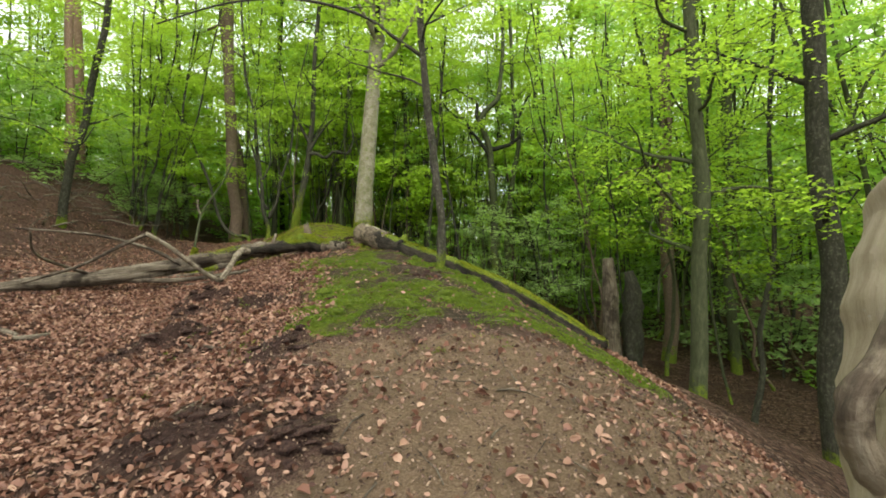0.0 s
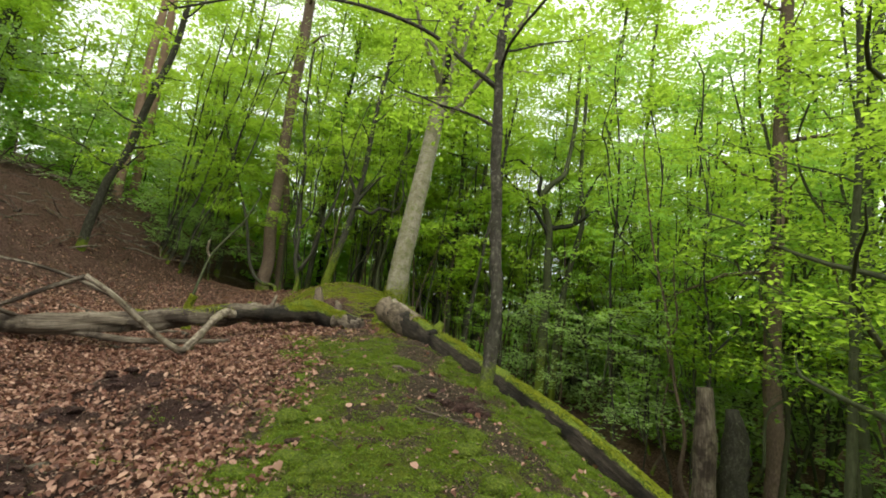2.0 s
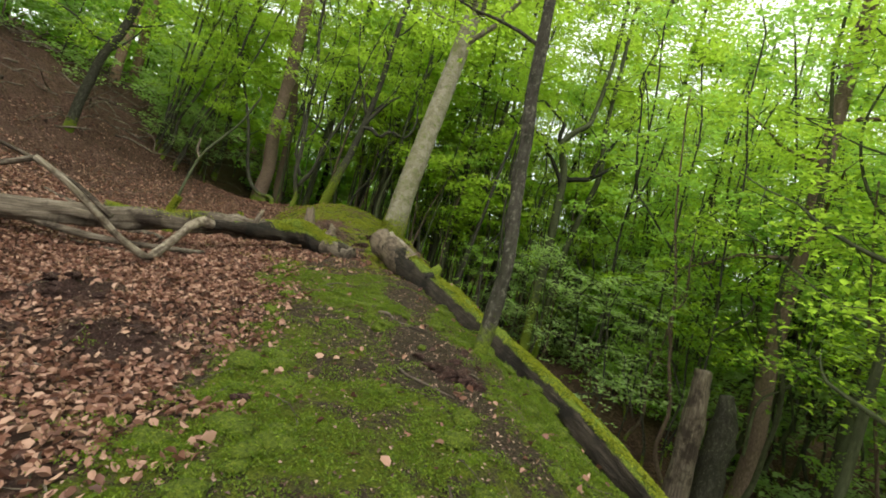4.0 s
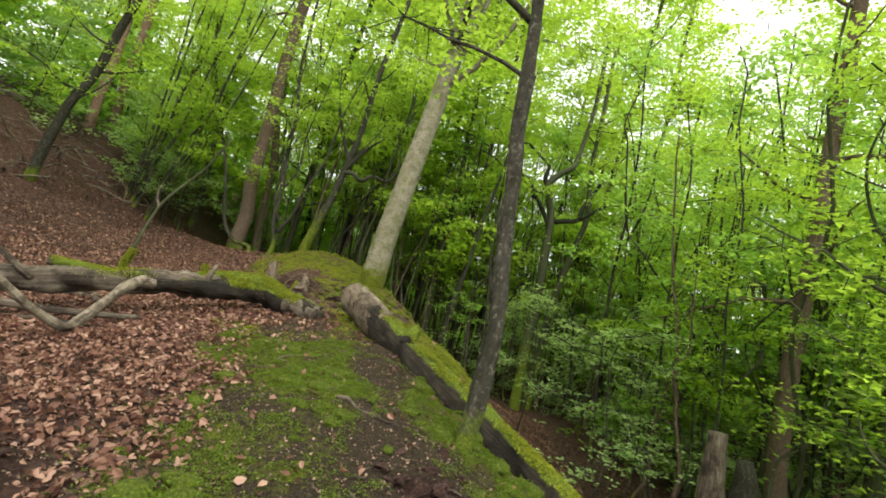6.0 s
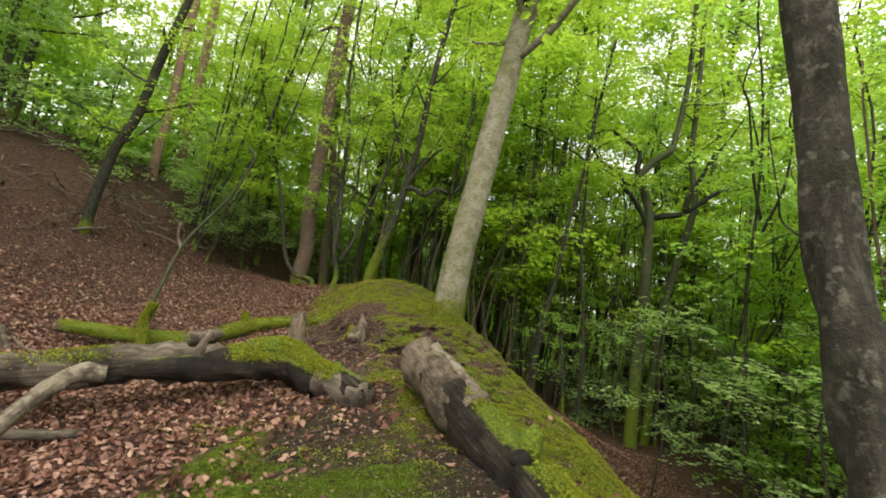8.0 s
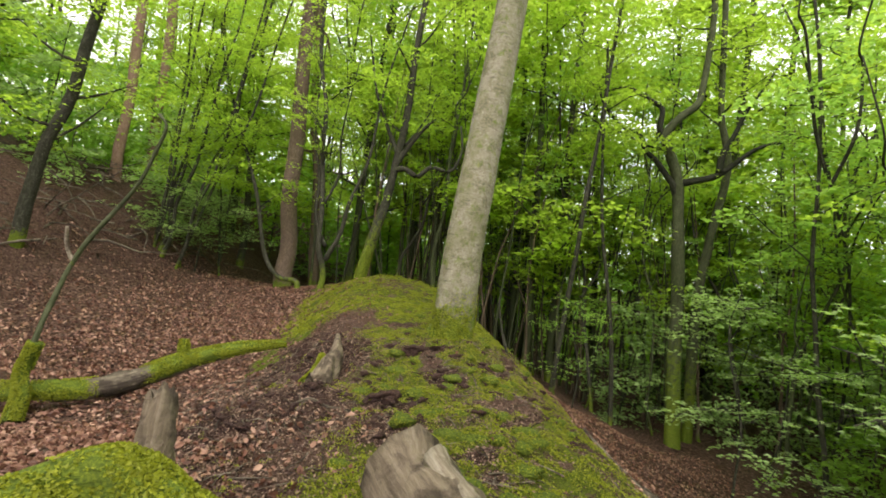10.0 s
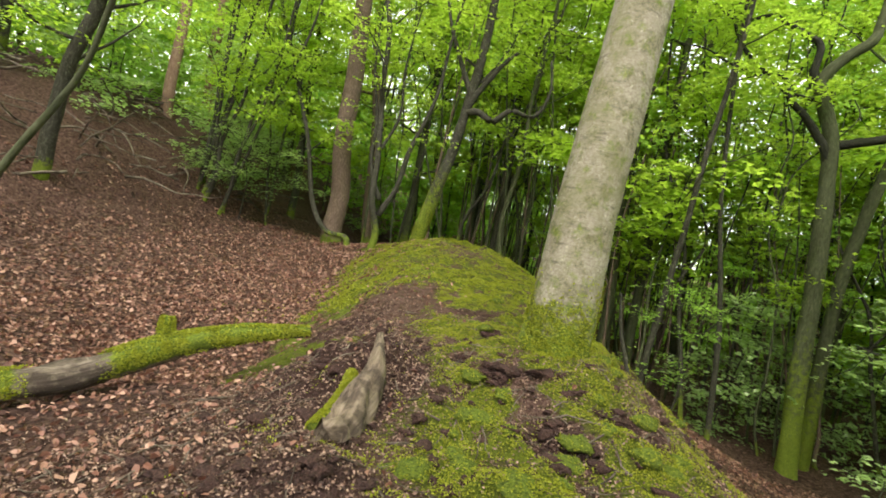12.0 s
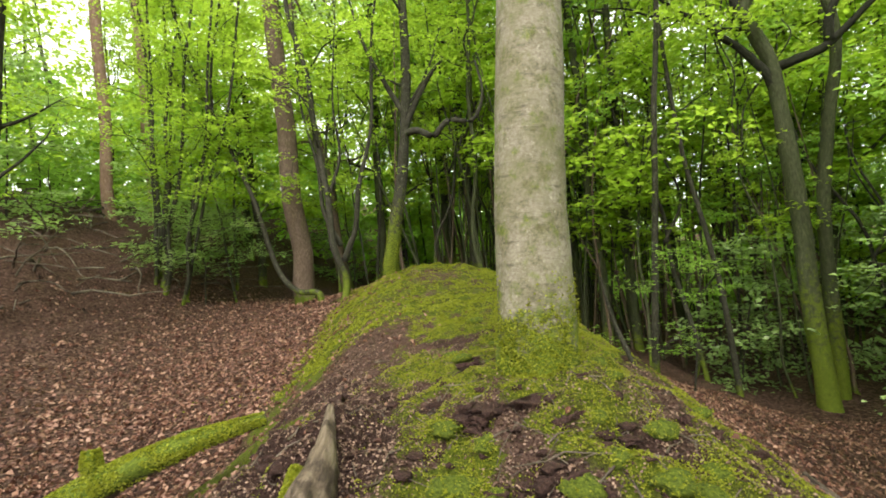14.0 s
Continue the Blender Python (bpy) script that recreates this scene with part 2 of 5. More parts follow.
# heaps and pits of dark humus: x, y, half widths, height
HEAPS = ((-3.0, 4.7, 0.42, 0.22, 0.11), (-2.62, 4.88, 0.28, 0.18, 0.10), (-1.25, 3.65, 0.28, 0.28, 0.12), (-1.5, 2.6, 0.45, 0.3, 0.05), (-0.65, 2.4, 0.22, 0.18, 0.05), (-3.36, 6.75, 0.4, 0.26, 0.15),
         (-2.42, 6.1, 0.45, 0.28, 0.11), (-3.2, 5.85, 0.4, 0.2, 0.07), (-0.2, 6.62, 0.26, 0.18, -0.06), (-2.48, 12.26, 0.15, 0.12, 0.07), (-3.26, 12.3, 0.4, 0.3, 0.05), (-3.6, 11.7, 0.3, 0.3, 0.05),
         (-3.95, 13.85, 0.5, 0.5, 0.08), (-2.2, 13.36, 0.26, 0.18, -0.05), (-2.95, 15.0, 0.2, 0.2, -0.04), (-1.88, 13.7, 0.2, 0.14, -0.05), (-4.85, 15.2, 0.4, 0.3, 0.06), (-2.7, 13.95, 0.16, 0.1, -0.04))


def heap(x, y, lift=False):
    """Cover by heaps of humus, 0 to 1, or their height."""
    out = np.zeros(np.broadcast(x, y).shape)
    edge = 1 + 0.45 * vnoise(x, y, 3.3, 81) + 0.3 * vnoise(x, y, 8.1, 82)
    for hx, hy, rx, ry, high in HEAPS:
        high = 1.35 * high
        g = np.exp(-(((x - hx) / rx) ** 2 + ((y - hy) / ry) ** 2) * edge)
        out = out + high * g if lift else np.maximum(out, g)
    return out


def crest(y):
    return np.interp(y, *CREST_X), np.interp(y, *CREST_Z)


def ground_z(x, y, rough=True):
    x, y = np.asarray(x, float), np.asarray(y, float)
    cx, cz = crest(y)
    right, left = np.maximum(x - cx, 0), np.maximum(cx - x, 0)
    wide = 1.0
    drop = np.interp(right / wide, (0, 0.5, 1.0, 1.8, 2.7, 6.2, 8, 14, 40), (0, 0.04, 0.22, 0.68, 1.2, 3.0, 3.8, 4.2, 3.2))
    steep = np.interp(right, (0, 0.6, 1.2, 1.7, 2.3, 3.2, 5.0, 8, 14, 40), (0, 0.03, 0.13, 0.36, 0.85, 1.6, 2.7, 3.8, 4.2, 3.2))
    s = sstep(8.5, 11, y) * (1 - sstep(25, 29, y))
    drop = drop * (1 - s) + steep * s
    dl = left / (1 + 0.15 * sstep(8, 14, y))
    deep = 1 + 0.45 * sstep(9, 13, y) * (1 - sstep(19, 22.5, y))
    s = sstep(12.8, 15.5, y) * (1 - sstep(19.5, 23, y))
    drop = drop + s * np.interp(left, (0, 0.6, 1.2, 1.9, 2.7, 3.6, 5.5, 8, 12, 60), (0, 0.03, 0.13, 0.5, 0.98, 1.2, 1.15, 0.8, 0.2, -0.6))
    drop = drop + (1 - s) * deep * np.interp(dl, (0, 0.5, 1.2, 2.2, 3.2, 4.2, 8, 12, 60), (0, 0.015, 0.10, 0.30, 0.47, 0.55, 0.20, -0.1, -0.6))
    bank = -x - (11.5 + 0.15 * (y - 12))
    up = np.interp(bank, (-1.5, 0, 1, 5, 7, 14, 60), (0, 0.10, 0.55, 2.9, 3.5, 4.8, 7))
    z = cz - drop + up
    z = z + 0.22 * np.exp(-((x + 5.3) / 1.7) ** 2 - ((y - 20.2) / 1.8) ** 2) - 0.1 * np.exp(-((x + 5.0) / 0.35) ** 2 - ((y - 20.0) / 0.3) ** 2)
    far = sstep(45, 120, np.hypot(x, y - 10))
    z = z * (1 - far) + (-2.0 + 4 * sstep(10, 80, -x)) * far + 4.5 * sstep(27, 62, np.hypot(x, y - 10)) * sstep(0, 15, y)
    if rough:
        z = z + 0.035 * vnoise(x, y, 1.3, 1) + 0.022 * vnoise(x, y, 3.7, 2) + 0.016 * vnoise(x, y, 7.5, 3) * (1 - far)
        z = z + 0.13 * np.exp(-((x + 3.9) / 0.55) ** 2 - ((y - 13.9) / 0.75) ** 2) * (1 + 0.6 * vnoise(x, y, 4.5, 41)) + 0.28 * np.exp(-((x + 2.22) ** 2 + (y - 14.4) ** 2) / 0.5)
        lie = masks_raw(x, y)
        z = z + 0.055 * vnoise(x, y, 1.9, 71) * sstep(-1.2, -2.0, x - cx) * (1 - sstep(6.5, 8, y))
        z = z + lie["path"] * (0.014 * vnoise(x, y, 5.3, 93) + 0.010 * vnoise(x, y, 12, 94))
        clod = sstep(0.25, 0.7, vnoise(x, y, 2.1, 9)) * lie["dark"]
        z = z + lie["moss"] * (0.045 * np.clip(vnoise(x, y, 4.2, 51), -0.3, 1) + 0.026 * vnoise(x, y, 9.5, 52))
        z = z + clod * (0.05 + 0.03 * vnoise(x, y, 17, 4)) + heap(x, y, True) * (1 + 0.5 * vnoise(x, y, 9, 83)) + 0.03 * heap(x, y) * vnoise(x, y, 15, 84)
        bank = sstep(-0.5, 1.5, bank) * (1 - far)
        z = z + bank * (0.16 * vnoise(x, y, 0.9, 85) + 0.09 * vnoise(x, y, 2.4, 86) + 0.04 * vnoise(x, y, 6.1, 87))
        tumbled = sstep(10.5, 11.5, y) * (1 - sstep(15.5, 17.5, y)) * sstep(-2.2, -1.4, x - cx)
        z = z + tumbled * (0.022 * vnoise(x, y, 8.3, 88) + 0.012 * vnoise(x, y, 16, 89))
    return z


def masks_raw(x, y):
    """Where moss, fallen leaves, dark humus and the trodden path lie."""
    cx, _ = crest(y)
    d = x - cx
    n = vnoise(x, y, 0.9, 5) * 0.35 + vnoise(x, y, 2.3, 6) * 0.25
    patch = sstep(-0.22, 0.16, vnoise(x, y, 1.4, 31) * 0.45 + vnoise(x, y, 3.8, 32) * 0.35 + vnoise(x, y, 8.5, 33) * 0.25)
    wear = np.exp(-((d - 0.12 + 0.25 * vnoise(x * 0, y, 0.5, 34)) / 0.38) ** 2) * sstep(-0.7, 0.1, vnoise(x, y, 1.1, 35))
    near_moss = sstep(3.7, 4.5, y + n) * sstep(-1.75, -1.3, d + 0.4 * n + 0.1 * np.maximum(y - 7, 0)) * (1 - sstep(1.6, 2.3, d + n)) * (0.45 + 0.55 * patch) * (1 - 0.92 * wear)
    mid = sstep(8.8, 9.8, y)
    holes = 1 - 0.75 * sstep(0.12, 0.42, vnoise(x, y, 3.1, 61) * 0.6 + vnoise(x, y, 7.7, 62) * 0.5)
    mid_moss = holes * sstep(-0.95, -0.2, d + n) * (1 - sstep(2.3, 2.8, d + n)) * (0.5 + 0.5 * patch)
    hump = sstep(16.0, 17.5, y + n) * sstep(-2.9, -2.2, d + n) * (1 - sstep(2.6, 3.6, d + n)) * (1 - sstep(26, 29, y))
    flank = sstep(12.5, 14.5, y + n) * sstep(-3.0, -2.4, d + 0.5 * n) * (1 - sstep(-1.7, -1.1, d + n)) * (0.3 + 0.7 * patch)
    moss = np.maximum(np.maximum(near_moss * (0.65 + 0.35 * holes) * (1 - mid) + mid_moss * mid, hump * (0.6 + 0.4 * patch) * (0.5 + 0.5 * holes)), flank)
    moss = moss * (1 - np.exp(-((x + 5.0) / 0.35) ** 2 - ((y - 20.0) / 0.3) ** 2))
    path = (1 - sstep(3.2, 4.3, y + n)) * sstep(-1.6, -0.7, d + 1.2 * n) * (1 - sstep(2.0, 3.4, d + 1.3 * n))
    bank = sstep(-0.6, 0.6, -x - (11.5 + 0.15 * (y - 12)) + n)
    litter = np.clip(sstep(-1.0, -1.6, d + 0.9 * n) * (1 - 0.9 * bank) + sstep(1.9, 2.6, d + n) + 0.45 * mid * sstep(0.1, -0.5, d), 0, 1)
    dark = sstep(0.05, 0.4, vnoise(x, y, 0.8, 15) + 0.35 * vnoise(x, y, 2.5, 16)) * (d < -0.2) * (np.asarray(y) < 16)
    dark = np.maximum(0.45 * dark, np.exp(-((x + 3.75) / 0.8) ** 2 - ((y - 13.6) / 1.1) ** 2))
    piles = heap(x, y)
    dark = np.maximum(dark, piles)
    tumbled = sstep(10.5, 11.5, y) * (1 - sstep(16.0, 18.0, y)) * sstep(-2.4, -1.2, d)
    dark = np.maximum(dark, 0.6 * tumbled * sstep(-0.25, 0.3, vnoise(x, y, 2.0, 91) + 0.5 * vnoise(x, y, 5.0, 92)))
    moss = moss * (1 - 0.8 * sstep(0.25, 0.6, piles))
    return {"moss": np.clip(moss, 0, 1), "path": path, "litter": np.clip(litter * (1 - 0.85 * dark), 0, 1), "trodden": sstep(3.6, 4.6, y + n) * (1 - sstep(9.0, 10.2, y + n)) * sstep(-1.9, -1.2, d + n), "dark": dark.astype(float)}


def mesh_from(name, verts, faces, material, attrs=None, smooth=True):
    """verts: n x 3; faces: m x 3 or m x 4."""
    verts, faces = np.asarray(verts, np.float32), np.asarray(faces, np.int32)
    me = bpy.data.meshes.new(name)
    k = faces.shape[1]
    me.vertices.add(len(verts))
    me.vertices.foreach_set("co", verts.ravel())
    me.loops.add(faces.size)
    me.loops.foreach_set("vertex_index", faces.ravel())
    me.polygons.add(len(faces))
    me.polygons.foreach_set("loop_start", np.arange(0, faces.size, k, dtype=np.int32))
    me.polygons.foreach_set("loop_total", np.full(len(faces), k, np.int32))
    me.polygons.foreach_set("use_smooth", np.full(len(faces), smooth))
    for key, values in (attrs or {}).items():
        values = np.asarray(values, np.float32)
        a = me.attributes.new(key, "FLOAT_VECTOR" if values.ndim > 1 else "FLOAT", "POINT")
        a.data.foreach_set("vector" if values.ndim > 1 else "value", values.ravel())
    me.update(calc_edges=True)
    me.materials.append(material)
    return me


def grid_axis(lo, hi, step, far):
    mid = np.arange(lo, hi + step / 2, step)
    out = [0.0]
    s = step
    while out[-1] < far:
        s = min(s * (1.055 if s < 0.5 else 1.3), 60)
        out.append(out[-1] + s)
    out = np.array(out[1:])
    return np.concatenate((lo - out[::-1], mid, mid[-1] + out))


gx, gy = grid_axis(-5.0, 2.2, 0.06, 900), grid_axis(0.6, 16, 0.06, 900)
GX, GY = np.meshgrid(gx, gy)
GZ = ground_z(GX, GY)
idx = np.arange(GX.size).reshape(GX.shape)
quads = np.stack((idx[:-1, :-1], idx[:-1, 1:], idx[1:, 1:], idx[1:, :-1]), -1).reshape(-1, 4)
mk = masks_raw(GX.ravel(), GY.ravel())
ground = new("ground", mesh_from("ground", np.stack((GX.ravel(), GY.ravel(), GZ.ravel()), 1), quads, GROUND, {k: mk[k] for k in ("moss", "path", "litter", "trodden", "dark")}))
tagged(ground, "mossy woodland ridge with brown leaf litter and bare soil", "ground", kind="structure")

# ---- helpers for stems and leaves ----


def spline(pts, steps):
    """Catmull-Rom through points (any dimension)."""
    p = np.asarray(pts, float)
    p = np.vstack((2 * p[0] - p[1], p, 2 * p[-1] - p[-2]))
    out = []
    for i in range(1, len(p) - 2):
        t = np.linspace(0, 1, steps, endpoint=False)[:, None]
        a, b, c, d = p[i - 1:i + 3]
        out.append(0.5 * (2 * b + (c - a) * t + (2 * a - 5 * b + 4 * c - d) * t ** 2 + (3 * b - a - 3 * c + d) * t ** 3))
    return np.vstack(out + [p[-2][None]])


def tube(path, radii, n=8, lump=0.0, seed=0, flare=0.0, closed=True):
    """Verts and quads of a stem along path."""
    path, radii = np.asarray(path, float), np.asarray(radii, float)
    tan = np.gradient(path, axis=0)
    tan /= np.linalg.norm(tan, axis=1)[:, None] + 1e-9
    ref = np.array((1.0, 0, 0)) if abs(tan[:, 0]).mean() < 0.75 else np.array((0, 1.0, 0))
    u = ref - tan * (tan @ ref)[:, None]
    u /= np.linalg.norm(u, axis=1)[:, None]
    w = np.cross(tan, u)
    a = np.linspace(0, 2 * np.pi, n, endpoint=False)
    r = radii[:, None] * np.ones(n)
    if lump:
        along = np.arange(len(path))[:, None] * 0.35
        r = r * (1 + lump * vnoise(np.cos(a) * 1.3 + along * 0.3 + seed, np.sin(a) * 1.3 + along, 1.0, seed % 50 + 1)
                 + 0.5 * lump * vnoise(np.cos(a) * 3.1 + along * 0.4 + seed, np.sin(a) * 3.1 + along * 1.6, 1.0, seed % 50 + 2))
    if flare:
        h = np.linspace(0, 1, len(path))[:, None]
        lobes = 0.5 + 0.5 * np.cos(a * 4 + seed)
        r = r * (1 + flare * np.exp(-h * 26) * (0.5 + lobes))
    v = path[:, None, :] + u[:, None, :] * (np.cos(a) * r)[..., None] + w[:, None, :] * (np.sin(a) * r)[..., None]
    run = np.concatenate(((0,), np.cumsum(np.linalg.norm(np.diff(path, axis=0), axis=1))))
    g = np.stack((np.cos(a) * radii[:, None] + seed, np.sin(a) * radii[:, None], run[:, None] * np.ones(n)), -1).reshape(-1, 3)
    i = np.arange(len(path) * n).reshape(len(path), n)
    j = np.roll(i, -1, 1)
    q = np.stack((i[:-1], j[:-1], j[1:], i[1:]), -1).reshape(-1, 4)
    v = v.reshape(-1, 3)
    if closed:
        c0, c1 = len(v), len(v) + 1
        v = np.vstack((v, path[0], path[-1]))
        g = np.vstack((g, (seed, 0, 0), (seed, 0, run[-1])))
        caps = [(j[0, k], i[0, k], c0, c0) for k in range(n)] + [(i[-1, k], j[-1, k], c1, c1) for k in range(n)]
        q = np.vstack((q, np.array(caps)))
    return v, q, g


def join(pieces):
    vs, fs, gs, at = [], [], [], 0
    for v, f, g in pieces:
        vs.append(v)
        fs.append(f + at)
        gs.append(g)
        at += len(v)
    return np.vstack(vs), np.vstack(fs), np.vstack(gs)


def fix_caps(name, v, q, material, attrs=None):
    """Quads whose last corners coincide become triangles."""
    tri = q[:, 2] == q[:, 3]
    me = bpy.data.meshes.new(name)
    faces = [tuple(f) for f in q[~tri]] + [tuple(f[:3]) for f in q[tri]]
    me.from_pydata([tuple(p) for p in v], [], faces)
    me.polygons.foreach_set("use_smooth", np.full(len(faces), True))
    for key, values in (attrs or {}).items():
        values = np.asarray(values, np.float32)
        a = me.attributes.new(key, "FLOAT_VECTOR" if values.ndim > 1 else "FLOAT", "POINT")
        a.data.foreach_set("vector" if values.ndim > 1 else "value", values.ravel())
    me.materials.append(material)
    return me


def part(name, me, parent, label=""):
    ob = new(name, me)
    ob.parent = parent
    return tagged(ob, label)


def wander(start, direction, length, rng, steps=8, wob=0.18, up=0.06):
    """A crooked path."""
    d = np.asarray(direction, float) / np.linalg.norm(direction)
    p, out = np.asarray(start, float), []
    for _ in range(steps + 1):
        out.append(p.copy())
        d = d + rng.normal(0, wob, 3) + (0, 0, up)
        d /= np.linalg.norm(d)
        p = p + d * length / steps
    return np.array(out)


def leaf_quads(centres, size, rng, tilt=0.45, fold=0.25, normals=None):
    """Small folded leaf blades, one quad each."""
    n = len(centres)
    nz = rng.normal(0, tilt, (n, 3)) + (0, 0, 1)
    if normals is not None:
        nz = normals + rng.normal(0, tilt, (n, 3))
    nz /= np.linalg.norm(nz, axis=1)[:, None]
    a = rng.uniform(0, 2 * np.pi, n)
    t = np.stack((np.cos(a), np.sin(a), np.zeros(n)), 1)
    t -= nz * (t * nz).sum(1)[:, None]
    t /= np.linalg.norm(t, axis=1)[:, None] + 1e-9
    s = np.cross(nz, t)
    L = (size * rng.uniform(0.65, 1.3, n))[:, None]
    lift = nz * L * fold * rng.uniform(0.2, 1, n)[:, None]
    v = np.stack((centres - t * L * 0.5, centres - t * L * 0.05 + s * L * 0.32 + lift, centres + t * L * 0.5, centres - t * L * 0.05 - s * L * 0.32 + lift), 1)
    return v.reshape(-1, 3), np.arange(4 * n).reshape(n, 4)


def litter_leaves(centres, size, rng, normals):
    """Fallen leaves: two curled halves of three-cornered sides along a midrib."""
    n = len(centres)
    nz = normals + rng.normal(0, 0.55, (n, 3))
    nz /= np.linalg.norm(nz, axis=1)[:, None]
    a = rng.uniform(0, 2 * np.pi, n)
    t = np.stack((np.cos(a), np.sin(a), np.zeros(n)), 1)
    t -= nz * (t * nz).sum(1)[:, None]
    t /= np.linalg.norm(t, axis=1)[:, None] + 1e-9
    s = np.cross(nz, t)
    L = (size * rng.uniform(0.6, 1.35, n))[:, None]
    wd = L * rng.uniform(0.22, 0.36, n)[:, None]
    curl, bend = nz * L * rng.normal(0.14, 0.2, n)[:, None], nz * L * rng.normal(0.02, 0.15, n)[:, None]
    v = np.stack((centres - t * L * 0.5, centres - t * L * 0.22 + s * wd * 0.85 + curl, centres + t * L * 0.18 + s * wd + curl, centres + t * L * 0.5 + bend,
                  centres + t * L * 0.18 - s * wd + curl, centres - t * L * 0.22 - s * wd * 0.85 + curl), 1)
    k = np.arange(n)[:, None] * 6
    return v.reshape(-1, 3), np.vstack((k + (0, 3, 2, 1), k + (0, 5, 4, 3)))


def sprays(points, dirs, per, radius, rng, droop=0.15):
    """Leaf centres in flat fans round twig points."""
    n = len(points)
    r = radius * rng.uniform(0.6, 1.25, n)[:, None]
    a, q = rng.uniform(0, 2 * np.pi, (n, per)), np.sqrt(rng.uniform(0, 1, (n, per)))
    off = np.stack((np.cos(a) * q * r, np.sin(a) * q * r, rng.normal(0, 0.06, (n, per)) * r - droop * q * q * r), -1)
    off[..., 2] += (off[..., :2] * rng.normal(0, 0.25, (n, 1, 2))).sum(-1)
    return (points[:, None, :] + dirs[:, None, :] * r[:, None, :] * 0.3 + off).reshape(-1, 3)


def moss_blades(P, R, count, rng, weight, size=0.022, lean=(0, 0, 1)):
    """Fuzz of moss on a stem."""
    h = rng.uniform(0, 1, count)
    a = rng.uniform(0, 2 * np.pi, count)
    hs = np.linspace(0, 1, len(P))
    p = np.stack([np.interp(h, hs, P[:, k]) for k in range(3)], 1)
    t = np.stack([np.interp(h, hs, np.gradient(P[:, k])) for k in range(3)], 1)
    t /= np.linalg.norm(t, axis=1)[:, None]
    ref = np.where((np.abs(t[:, 2]) > 0.8)[:, None], (1.0, 0, 0), (0, 0, 1.0))
    u = np.cross(t, ref)
    u /= np.linalg.norm(u, axis=1)[:, None]
    w = np.cross(t, u)
    nrm = u * np.cos(a)[:, None] + w * np.sin(a)[:, None]
    c = p + nrm * (np.interp(h, hs, R) * rng.uniform(0.97, 1.06, count) + 0.004)[:, None]
    keep = rng.uniform(0, 1, count) < weight(h, nrm @ np.array(lean, float), p[:, 2]) * np.clip(0.75 + 1.2 * vnoise(p[:, 0] * 3 + a, p[:, 2] * 3 + p[:, 1] * 3, 1.5, 4), 0, 1)
    v, q = leaf_quads(c[keep], size, rng, 0.8, 0.3, nrm[keep])
    return mesh_from("moss_cover", v, q, MOSS, None, False)


